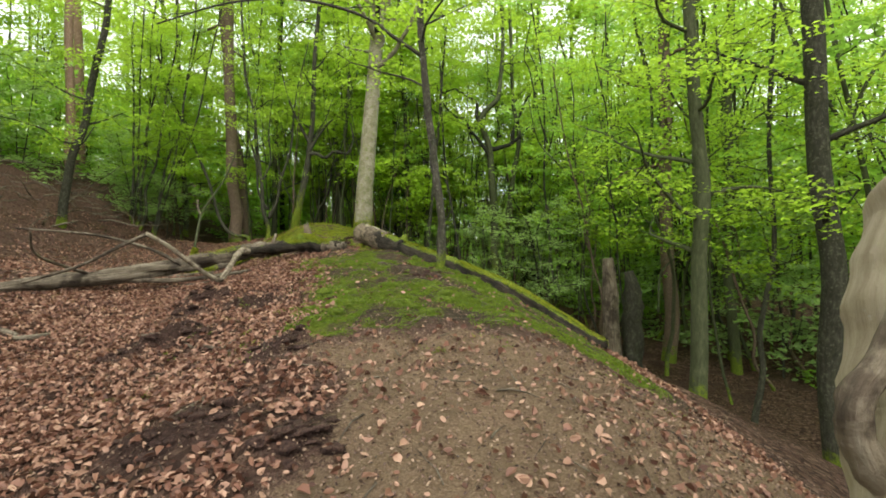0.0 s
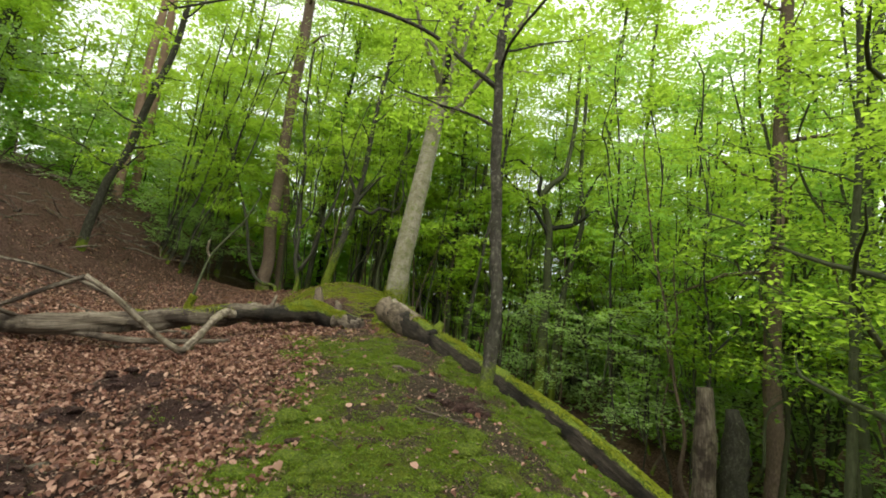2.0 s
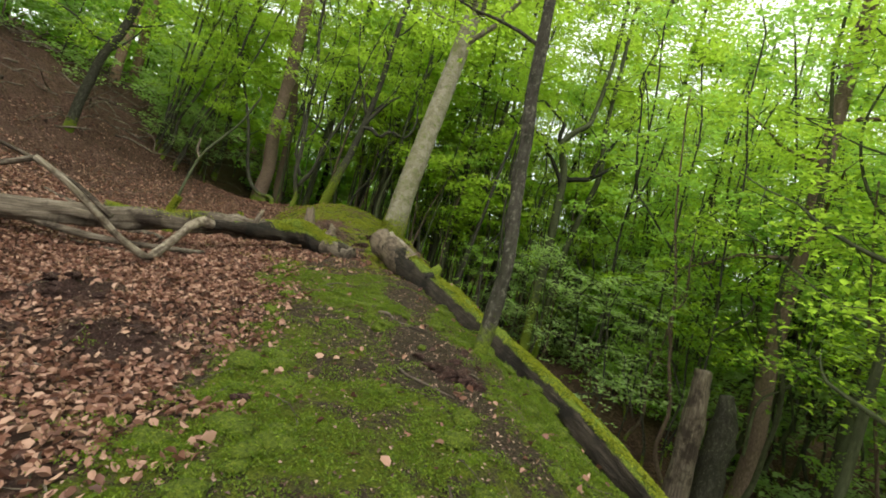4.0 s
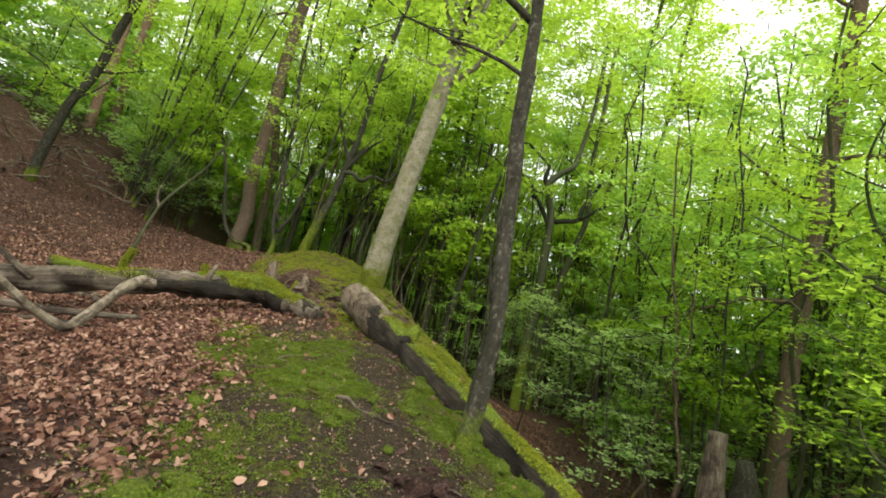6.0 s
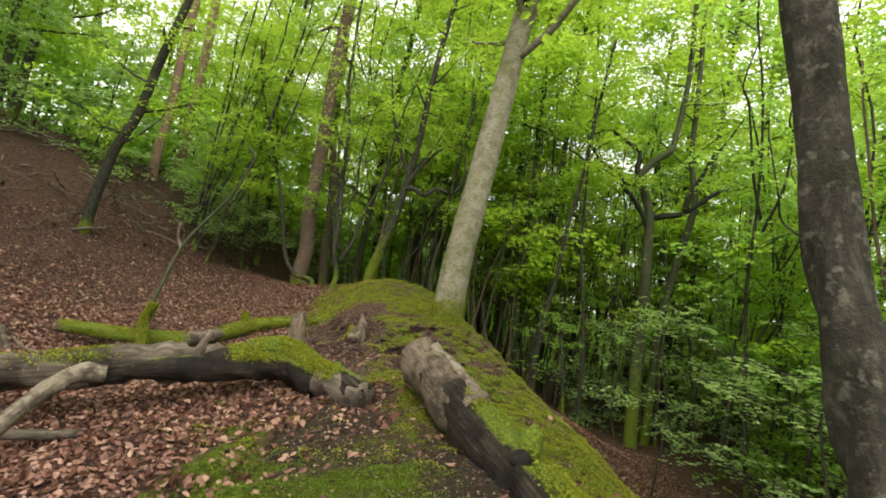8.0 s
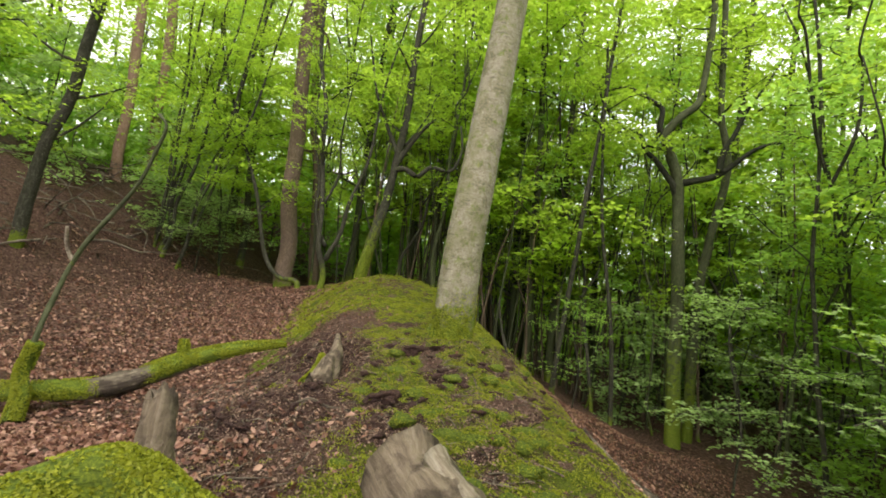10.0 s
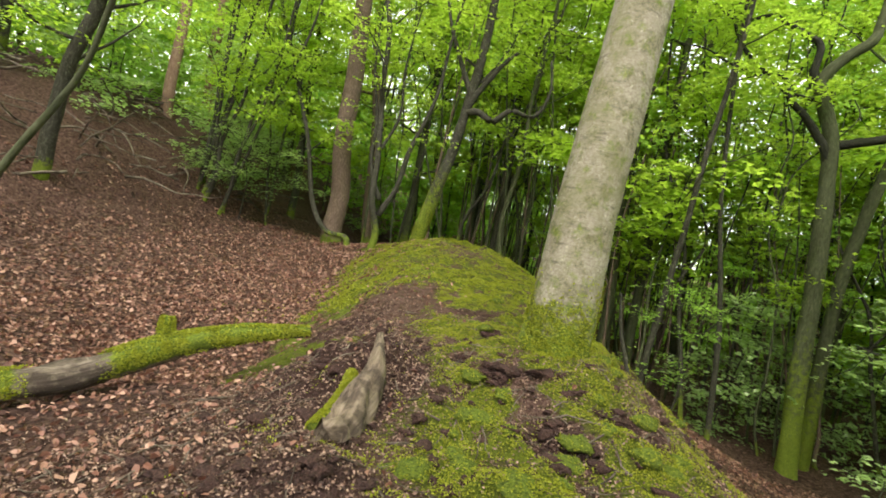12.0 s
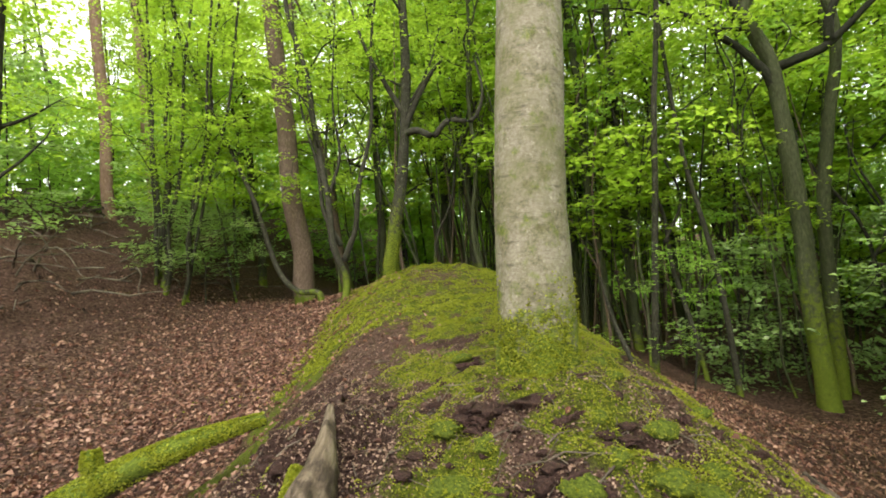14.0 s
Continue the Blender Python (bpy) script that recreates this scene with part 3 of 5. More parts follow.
def tree(base, path, r0, r1, label, rng, bark_mat=DARK, leaf=LEAF, crown_from=0.35, limbs=9, limb_len=2.2, per=26, spray_r=0.5,
         leaf_size=0.09, limb_up=0.45, moss_to=0.0, extra=(), sides=10, flare=0.25, name="tree", lump=0.06, steps=7, group="woodland trees", spray_n=7, wob=1.0, roots=0, twig=1.0, limb_mat=None, cover=0, leaf_tilt=0.34):
    """A tree: trunk, limbs and a crown of leaves. path: offsets from the base; extra: limb paths of their own as (points, radius, leafy)."""
    root = new(name, None)
    root.location = base
    tagged(root, label, "tree", group)
    limb_mat = limb_mat or bark_mat
    P = spline([(0, 0, -0.7), *path], steps)
    h = np.linspace(0, 1, len(P))
    seed = int(rng.integers(1, 999))
    P[1:-1, :2] += np.stack((vnoise(h * 9, h * 0, 1, seed % 40), vnoise(h * 9, h * 0, 1, seed % 40 + 7)), 1)[1:-1] * wob * (0.35 * r0 + 0.02) * np.minimum(1, h * 8)[1:-1, None]
    R = r0 + (r1 - r0) * h ** 0.8
    v, q, g = tube(P, R, sides, lump, seed, flare)
    part("trunk", fix_caps("trunk", v, q, bark_mat, {"grain": g, "moss": np.clip(0.95 - v[:, 2] / max(moss_to, 0.01), 0.27 if bark_mat is BEECH else -0.03, 0.95) if moss_to else np.full(len(v), -0.12)}), root)
    if cover:
        wide = R * (1 + 0.9 * flare * np.exp(-h * 26))
        part("moss_cover", moss_blades(P, wide, cover, rng, lambda hh, up, z: sstep(moss_to * 0.8, moss_to * 0.2, z)), root, "fuzzy bright green moss")["kind"] = "stuff"
    for i in range(roots):
        ra = 2 * math.pi * (i + rng.uniform(-0.2, 0.2)) / roots - 0.6
        ln = r0 * rng.uniform(2.0, 3.4)
        rp = []
        for s in (0.55, 0.95, 1.6, 2.4, 3.2):
            rr = r0 * s * (0.8 if s < 1 else ln / (3 * r0))
            xx, yy = rr * math.cos(ra + 0.12 * s), rr * math.sin(ra + 0.12 * s)
            rp.append((xx, yy, float(ground_z(base[0] + xx, base[1] + yy)) - base[2] + r0 * max(0.0, 1.5 - 0.95 * s) - 0.04 * s))
        tv, tq, tg = tube(spline(rp, 5), np.linspace(r0 * 0.5, r0 * 0.14, 21), 9, 0.1, seed + i)
        part("root", fix_caps("root", tv, tq, bark_mat, {"grain": tg, "moss": np.full(len(tv), 0.75)}), root)
    pts, dirs = [], []

    twigs = []

    def bough(stems):
        v, q, g = join(stems)
        part("branch", mesh_from("branch", v, q, limb_mat, {"grain": g, "moss": np.full(len(v), -0.3)}), root)

    ang = rng.uniform(0, 6.28)
    for i in range(limbs):
        f = crown_from + (1 - crown_from) * (i + rng.uniform(0, 0.7)) / limbs
        k = np.clip(f, 0, 0.99) * (len(P) - 1)
        s = P[int(k)] + (P[min(int(k) + 1, len(P) - 1)] - P[int(k)]) * (k % 1)
        ang += 2.4 + rng.uniform(-0.5, 0.5)
        length = limb_len * rng.uniform(0.6, 1.25) * (1.1 - 0.55 * (f - crown_from) / (1 - crown_from))
        w = wander(s, (math.cos(ang), math.sin(ang), limb_up * rng.uniform(0.3, 1.6)), length, rng, 7, 0.16, 0.02)
        rl = max(0.008, np.interp(f, h, R) * 0.38)
        stems = []
        stems.append(tube(w, np.linspace(rl, 0.006, len(w)), 5, 0, 0, 0, False))
        for j in range(spray_n):
            u = rng.uniform(0.25, 1.0) * (len(w) - 1)
            pt = w[int(u)]
            dd = np.array((rng.normal(), rng.normal(), rng.normal(0, 0.25)))
            dd = dd / np.linalg.norm(dd)
            tw = wander(pt, dd, twig * rng.uniform(0.35, 0.9) * min(1, limb_len * 0.5), rng, 2, 0.2, 0.0)
            twigs.append(tube(tw, np.linspace(0.008, 0.003, 3), 3, 0, 0, 0, False))
            pts += [tw[-1], tw[-2]]
            dirs += [dd, dd]
        bough(stems)
    for line, rad, leafy in extra:
        w = spline(line, 6)
        tv, tq, tg = tube(w, np.linspace(rad, max(0.012, rad * 0.25), len(w)), 7, 0.12, seed + 3)
        part("branch", fix_caps("branch", tv, tq, limb_mat, {"grain": tg, "moss": np.full(len(tv), -0.05 if moss_to else -0.15)}), root)
        for j in range(leafy):
            pt = w[int(rng.uniform(0.35, 1.0) * (len(w) - 1))]
            dd = np.array((rng.normal(), rng.normal(), rng.normal(0.2, 0.3)))
            dd /= np.linalg.norm(dd)
            tw = wander(pt, dd, rng.uniform(0.4, 1.2), rng, 3, 0.2, 0.03)
            twigs.append(tube(tw, np.linspace(0.012, 0.003, 4), 3, 0, 0, 0, False))
            pts += [tw[-1], tw[-2]]
            dirs += [dd, dd]
    if twigs:
        v, q, g = join(twigs)
        tagged(part("spray", mesh_from("spray", v, q, limb_mat, {"grain": g, "moss": np.full(len(v), -0.3)}), root), kind="stuff")
    if pts and per:
        c = sprays(np.array(pts), np.array(dirs), per, spray_r, rng)
        v, q = leaf_quads(c, leaf_size, rng, leaf_tilt)
        tagged(part("crown", mesh_from("crown", v, q, leaf, None, False), root, "layered light green beech leaves"), kind="stuff")
    return root


def on_ground(x, y, sink=0.0):
    return (x, y, float(ground_z(x, y)) - sink)

# ---- trees that can be told apart ----
T = np.random.default_rng(21)

beech = tree(on_ground(-2.45, 14.55, 0.1), [(0, 0, 0), (0.05, 0.05, 1.0), (0.18, 0.12, 2.6), (0.38, 0.35, 5.0), (0.55, 0.6, 7.5), (0.55, 0.6, 10), (0.7, 0.7, 14), (0.7, 0.8, 19)], 0.325, 0.14,
     "tall smooth grey beech with a mossy flared foot on the ridge", T, BEECH, LEAF, 0.5, 20, 4.8, 24, 0.8, 0.14, 0.5, 1.0,
     extra=(([(0.42, 0.55, 6.3), (0.75, 0.55, 6.9), (0.95, 0.6, 8.0), (1.3, 0.6, 10), (1.5, 0.7, 13)], 0.11, 14),
            ([(0.35, 0.45, 5.9), (0.62, 0.4, 5.95), (0.72, 0.4, 6.2), (0.68, 0.42, 6.5)], 0.05, 0)), sides=32, flare=0.85, lump=0.035, steps=14, spray_n=9, wob=0.12, cover=110000)
scar = tube(np.array([(0.5, 0.33, 6.2), (0.51, 0.32, 6.45), (0.53, 0.33, 6.9), (0.54, 0.36, 7.3), (0.56, 0.40, 7.7)]), np.array([0.03, 0.085, 0.07, 0.06, 0.02]), 10, 0.3, 5)
part("scar", fix_caps("scar", scar[0], scar[1], CHAR, {"grain": scar[2], "moss": np.full(len(scar[0]), -0.5)}), beech, "black rotten hollow in the bark")
tree(on_ground(-0.07, 7.4), [(0, 0, 0), (0.04, 0.06, 0.9), (-0.10, 0.25, 1.9), (-0.25, 0.42, 3.6), (-0.18, 0.55, 5.0), (-0.12, 0.6, 8), (0.1, 0.6, 12)], 0.075, 0.045,
     "slim dark crooked sapling on the ridge's edge", T, LICHENED, LEAF, 0.5, 9, 2.6, 26, 0.5, 0.08, 0.4, 0.5,
     extra=(([(-0.24, 0.40, 3.5), (-0.6, 0.4, 3.75), (-1.2, 0.35, 4.15), (-2.2, 0.2, 4.35), (-3.2, 0.0, 4.2), (-4.2, -0.2, 3.8)], 0.035, 5),), sides=20, lump=0.24, steps=20, wob=1.0)
tree(on_ground(-6.8, 22.0), [(0, 0, 0), (0.25, 0.1, 1.2), (0.5, 0.2, 2.6), (0.7, 0.3, 4.0), (0.9, 0.3, 7), (1.2, 0.3, 11), (1.2, 0.3, 14)], 0.22, 0.07,
     "leaning dark tree with contorted arms and a mossy foot", T, DARK, LEAF, 0.55, 8, 2.6, 24, 0.55, 0.11, 0.5, 3.0,
     extra=(([(0.6, 0.3, 3.7), (0.9, 0.3, 4.2), (1.4, 0.3, 4.9), (1.8, 0.2, 5.2)], 0.11, 0),
            ([(0.6, 0.3, 3.6), (1.0, 0.2, 3.6), (1.4, 0.2, 3.4), (1.8, 0.2, 3.7), (2.4, 0.2, 3.6), (2.7, 0.2, 4.2), (2.6, 0.2, 5.0)], 0.10, 0),
            ([(0.65, 0.3, 4.1), (0.2, 0.3, 5.0), (-0.3, 0.3, 6.2), (-0.7, 0.3, 8.0)], 0.08, 6)), sides=14, flare=1.3, cover=30000)
tree(on_ground(-9.9, 22.9), [(0, 0, 0), (-0.1, 0, 3), (-0.25, 0, 9), (-0.3, 0, 18)], 0.34, 0.22, "straight brown spruce trunk rising out of the hollow", T, SPRUCE, LEAF_COOL, 0.75, 8, 2.5, 20, 0.6, 0.12, 0.0, 0.5, sides=18, flare=0.3)
tree(on_ground(-11.2, 27.5), [(0, 0, 0), (-0.4, 0, 4), (-1.0, 0, 9), (-1.4, 0, 16)], 0.27, 0.14, "grey straight trunk behind the coppice", T, SPRUCE, LEAF, 0.55, 9, 2.8, 24, 0.6, 0.13, 0.3, 0.6, sides=14)
tree(on_ground(-7.9, 21.8), [(0, 0, 0), (-0.15, 0, 1.5), (-0.5, 0.1, 4), (-0.9, 0.1, 7), (-1.1, 0, 11)], 0.12, 0.05, "slim dark forked stem with a mossy foot", T, DARK, LEAF, 0.55, 8, 2.2, 30, 0.5, 0.09, 0.5, 1.2, sides=12, flare=0.5, wob=3.0,
     extra=(([(-0.05, 0, 0.9), (0.35, 0, 1.7), (0.55, 0, 2.7), (1.0, 0.1, 4.2), (1.25, 0.1, 6.4), (1.9, 0.1, 9.0)], 0.085, 6),
            ([(-0.1, 0, 1.3), (-0.5, 0, 2.2), (-0.55, 0, 3.4), (-0.95, 0.1, 5.2), (-0.9, 0.1, 8.0)], 0.07, 6),
            ([(-0.3, 0, 2.6), (0.05, 0.1, 3.6), (0.0, 0.1, 5.0), (0.35, 0.1, 7.5)], 0.05, 4)))
def from_base(base, pts):
    return [(x - base[0], y - base[1], z - base[2]) for x, y, z in pts]


foot = on_ground(2.65, 23.9)
tree(foot, from_base(foot, [(2.68, 23.95, foot[2] + 0.3), (2.72, 24.2, 2.36), (2.6, 24.3, 5.0), (2.5, 24.3, 6.45), (2.25, 24.3, 7.33), (2.08, 24.3, 7.92), (2.5, 24.3, 8.54), (2.9, 24.3, 8.95), (3.04, 24.3, 9.5), (3.3, 24.4, 12), (3.2, 24.4, 15)]), 0.225, 0.085,
     "gnarled old tree with a mossy foot and twisting limbs", T, GREEN, LEAF, 0.86, 5, 2.2, 22, 0.6, 0.11, 0.4, 5.0,
     extra=((from_base(foot, [(2.5, 24.3, 6.4), (3.0, 24.2, 6.5), (3.5, 24.2, 6.65), (3.95, 24.2, 7.01), (4.59, 24.2, 7.55), (5.28, 24.2, 7.8), (6.3, 24.1, 8.2)]), 0.13, 1),
            (from_base(foot, [(3.6, 24.2, 6.75), (3.68, 24.2, 7.37), (3.99, 24.2, 8.03), (4.33, 24.2, 8.86), (4.66, 24.2, 9.35), (5.2, 24.2, 10.4)]), 0.11, 1),
            (from_base(foot, [(2.1, 24.3, 7.7), (1.83, 24.25, 8.13), (1.85, 24.2, 8.76), (1.5, 24.2, 9.04), (1.0, 24.2, 9.36), (0.7, 24.2, 9.5), (0.0, 24.2, 9.34), (-0.6, 24.2, 9.8)]), 0.11, 0),
            (from_base(foot, [(2.2, 24.3, 7.45), (1.4, 24.2, 7.58), (0.71, 24.2, 7.96), (-0.06, 24.1, 8.22), (-0.58, 24.1, 8.54), (-1.3, 24.1, 8.72)]), 0.055, 1),
            (from_base(foot, [(2.52, 24.3, 5.7), (2.36, 24.2, 6.2), (2.12, 24.2, 6.6), (1.8, 24.2, 7.05), (1.42, 24.2, 7.45), (1.22, 24.2, 7.95), (0.79, 24.2, 8.09), (0.36, 24.2, 8.49), (0.0, 24.2, 9.05), (-0.2, 24.2, 9.8)]), 0.12, 0)), sides=20, flare=1.1, lump=0.10, limb_mat=DIM_LIMB, steps=9)
foot = on_ground(3.3, 24.9)
tree(foot, from_base(foot, [(3.3, 24.9, foot[2] + 0.2), (3.36, 25.0, 2.36), (3.6, 25.0, 4.36), (3.94, 25.0, 5.9), (4.07, 25.0, 6.97), (3.95, 25.0, 8.15), (3.8, 25.0, 10), (3.7, 25.0, 15)]), 0.175, 0.09,
     "grey green leaning trunk with a green mossy foot", T, GREEN, LEAF, 0.78, 7, 2.4, 24, 0.6, 0.11, 0.4, 4.0, sides=16, flare=0.5)
tree(on_ground(3.9, 7.3), [(0, 0, 0), (-0.02, 0, 2), (0.03, 0, 4), (-0.05, 0.1, 7), (0.1, 0.1, 14)], 0.155, 0.07, "straight dark-barked young beech on the slope", T, GREEN, LEAF, 0.42, 12, 2.3, 26, 0.5, 0.08, 0.3, 0.4, sides=14)
tree(on_ground(5.8, 7.0), [(0, 0, 0), (-0.05, 0, 2), (-0.15, 0, 5), (-0.25, 0.1, 10), (0.0, 0.1, 16)], 0.22, 0.11, "dark straight trunk on the slope beside the path", T, DARK, LEAF, 0.5, 9, 2.3, 26, 0.5, 0.08, 0.3, 0.5, sides=16)
tree(on_ground(6.1, 9.4), [(0, 0, 0), (0.25, 0.1, 1.0), (0.2, 0.1, 2.0), (0.55, 0.2, 3.4), (0.5, 0.2, 5.5), (0.7, 0.2, 9)], 0.075, 0.035, "thin black wavy sapling in the dip", T, DARK, LEAF, 0.6, 8, 1.8, 24, 0.5, 0.08, 0.3, 0.0)
tree(on_ground(6.6, 6.5), [(0, 0, 0), (-0.1, 0, 3), (0.1, 0, 7), (0.2, 0, 12)], 0.10, 0.05, "straight mossy green pole in the dip", T, GREEN, LEAF, 0.52, 10, 2.0, 24, 0.5, 0.08, 0.3, 1.5)
tree(on_ground(5.2, 10.0), [(0, 0, 0), (0.1, 0, 3), (0.2, 0, 7), (0.1, 0, 12)], 0.085, 0.045, "straight mossy green pole in the dip", T, GREEN, LEAF, 0.52, 10, 2.0, 24, 0.5, 0.08, 0.3, 1.0)
tree(on_ground(7.0, 14.8), [(0, 0, 0), (0, 0, 4), (-0.05, 0, 9), (0, 0, 16)], 0.25, 0.15, "stout straight brown trunk in the dip", T, SPRUCE, LEAF, 0.6, 11, 3.0, 24, 0.65, 0.14, 0.4, 0.8, sides=16)
tree(on_ground(8.6, 14.0), [(0, 0, 0), (-0.2, 0, 4), (-0.1, 0, 9), (0.2, 0, 15)], 0.19, 0.09, "grey green trunk in the dip", T, GREEN, LEAF, 0.5, 11, 3.0, 24, 0.65, 0.14, 0.4, 1.0, sides=14)
tree(on_ground(-0.9, 23.2), [(0, 0, 0), (0.2, 0, 2.5), (0.6, 0, 6), (1.0, 0, 10), (1.3, 0, 13)], 0.10, 0.05, "thin dark leaning pole", T, DARK, LEAF, 0.72, 6, 1.8, 26, 0.5, 0.11, 0.4, 0.5)
tree(on_ground(0.9, 23.8), [(0, 0, 0), (-0.2, 0, 3), (-0.7, 0, 7), (-0.9, 0, 12)], 0.09, 0.04, "thin dark leaning pole", T, DARK, LEAF, 0.72, 6, 1.8, 26, 0.5, 0.11, 0.4, 0.5)
tree(on_ground(-14.0, 17.4), [(0, 0, 0), (0.5, 0, 2.0), (1.1, 0, 4.5), (1.9, 0, 8), (2.3, 0, 12)], 0.19, 0.09, "dark leaning trunk on the bank", T, DARK, LEAF, 0.4, 10, 2.5, 26, 0.55, 0.11, 0.4, 0.5, sides=12)
tree(on_ground(-19.0, 24.5), [(0, 0, 0), (0, 0, 6), (0.1, 0, 14), (0.1, 0, 22)], 0.25, 0.16, "tall reddish pine trunk above the bank", T, PINE, LEAF_COOL, 0.85, 6, 2.2, 20, 0.5, 0.12, 0.2, 0.0, sides=12)
tree(on_ground(-22.0, 29.0), [(0, 0, 0), (0, 0, 6), (-0.1, 0, 14), (0, 0, 22)], 0.3, 0.2, "tall reddish pine trunk above the bank", T, PINE, LEAF_COOL, 0.85, 6, 2.2, 20, 0.5, 0.12, 0.2, 0.0, sides=12)
tree(on_ground(-9.2, 22.5), [(0, 0, 0.2), (-0.7, 0, 0.35), (-1.3, 0, 1.1), (-1.9, 0, 3.2), (-2.9, 0, 5.5), (-3.7, 0, 7.4), (-4.2, 0, 9.5)], 0.10, 0.04,
     "arching dark sapling bent over from the ridge", T, DARK, LEAF, 0.5, 8, 1.8, 24, 0.5, 0.11, 0.3, 0.6)
# coppice stool on the far side of the hollow
for k, (dx, dy, lx, r) in enumerate(((0, 0, 0.9, 0.12), (-0.45, 0.1, 0.2, 0.09), (0.4, 0.2, 2.1, 0.08), (0.2, -0.2, 1.5, 0.10), (-0.25, -0.2, 0.6, 0.07), (0.65, 0, 2.9, 0.06), (-0.6, 0.3, 1.2, 0.06), (0.8, -0.2, 1.8, 0.07))):
    tree(on_ground(-14.0 + dx, 22.1 + dy), [(0, 0, 0), (lx * 0.25, 0, 2.2), (lx * 0.7, 0.1, 5.5), (lx * 1.2, 0.1, 9 + 0.5 * k)], r, 0.03,
         "slender dark coppice stem at the bank's foot", T, DARK, LEAF, 0.55, 6, 2.0, 28, 0.5, 0.09, 0.5, 0.5, group="coppice stems", wob=3.0)

# ---- fill of the wood: poles and bushes ----
V = np.random.default_rng(5)


def forks(path, rng, count, low=0.25, high=0.6, radius=0.04, leafy=3):
    """Crooked secondary stems that part from a stem and climb beside it."""
    p = np.array(path, float)
    out = []
    for _ in range(count):
        z = rng.uniform(low, high) * p[-1, 2]
        s = np.array([np.interp(z, p[:, 2], p[:, k]) for k in range(3)])
        a = rng.uniform(0, 6.28)
        reach = rng.uniform(0.8, 1.8)
        line = [s]
        for f in (0.25, 0.5, 0.75, 1.0):
            side = reach * f ** 0.7
            line.append(s + (side * math.cos(a) + rng.normal(0, 0.16), side * math.sin(a) + rng.normal(0, 0.16), f * rng.uniform(2.6, 4.0)))
        out.append((line, radius, leafy))
    return out


poles = []
for k in range(10):
    hgt = (13, 15, 17, 12, 16, 14, 15, 17, 13, 16)[k]
    lx, ly = V.uniform(-0.9, 0.9, 2)
    line = [(0, 0, 0), (lx * 0.2 + V.normal(0, 0.15), ly * 0.2, hgt * 0.2), (lx * 0.5 + V.normal(0, 0.25), ly * 0.5 + V.normal(0, 0.2), hgt * 0.45), (lx * 0.7 + V.normal(0, 0.25), ly * 0.7, hgt * 0.7), (lx, ly, hgt)]
    t = tree((0, 0, -60), line,
             (0.07, 0.09, 0.12, 0.06, 0.10)[k % 5], 0.03, "slender forest tree with light green leaves", V, (DARK, GREEN, DARK, GREEN, GREEN)[k % 5], LEAF,
             (0.40, 0.42, 0.46, 0.38, 0.43)[k % 5], 14, 2.8, 30, 0.62, 0.11 if k < 5 else 0.155, 0.35, 0.7, sides=8, flare=0.2, spray_n=7, wob=3.0, extra=forks(line, V, 2))
    poles.append(t)
bushes = []
for k in range(3):
    t = tree((0, 0, -60), [(0, 0, 0), (0.15, 0.1, 1.2), (0.4 - 0.3 * k, 0.2, 2.6), (0.6 - 0.5 * k, 0.3, 3.8)], 0.03, 0.012, "young beech with flat sprays of leaves", V, DARK,
             (LEAF_COOL, LEAF_SHADE, LEAF_COOL)[k], 0.15, 12, 1.6, 20, 0.42, 0.13, 0.15, 0.0, sides=6, flare=0, spray_n=6, group="young beeches")
    bushes.append(t)


def clear_of(x, y, taken, gap):
    cx = float(crest(y)[0])
    if -12.5 < x < cx + 2.2 and -14 < y < 23.5:
        return False
    if abs(x) < 4.5 and -12 < y < 4 or x < -12.5 and x > -16 and 8 < y < 21:
        return False
    if cx - 1 < x < (cx + 5.5 if y < 12 else max(cx + 5.5, 4.6)) and 4 < y < 24.5:
        return False
    return all((x - a) ** 2 + (y - b) ** 2 > gap * gap for a, b in taken)


taken = [(3.9, 7.3), (5.8, 7.0), (6.1, 9.4), (6.6, 6.5), (5.2, 10), (4.2, 11.9), (4.8, 12.1), (7, 14.8), (8.6, 14), (2.65, 23.9), (3.3, 24.9), (-6.8, 22), (-9.9, 22.9), (-7.9, 21.8), (-19, 24.5)]
Q = np.random.default_rng(12)
spots = []
while len(spots) < 80:
    x, y = Q.uniform(-34, 30), Q.uniform(-22, 46)
    d = math.hypot(x, y - 10)
    if d > 36 or y < -1:
        continue
    if clear_of(x, y, taken, 1.5):
        taken.append((x, y))
        spots.append((x, y))
used = set()
for k, (x, y) in enumerate(spots):
    src = poles[k % 5 + (5 if math.hypot(x, y - 8) > 19 else 0)]
    s = Q.uniform(0.8, 1.15)
    if k % 8 == 7 or 4 < x < 18 and 4 < y < 27 and k % 3:
        continue
    m = pose(*on_ground(x, y, 0.1), Q.normal(0, 2), Q.normal(0, 2), Q.uniform(0, 360)) @ Matrix.Diagonal((s, s, s, 1))
    if src.name in used:
        copy_thing(src, m)
    else:
        used.add(src.name)
        src.matrix_basis = m
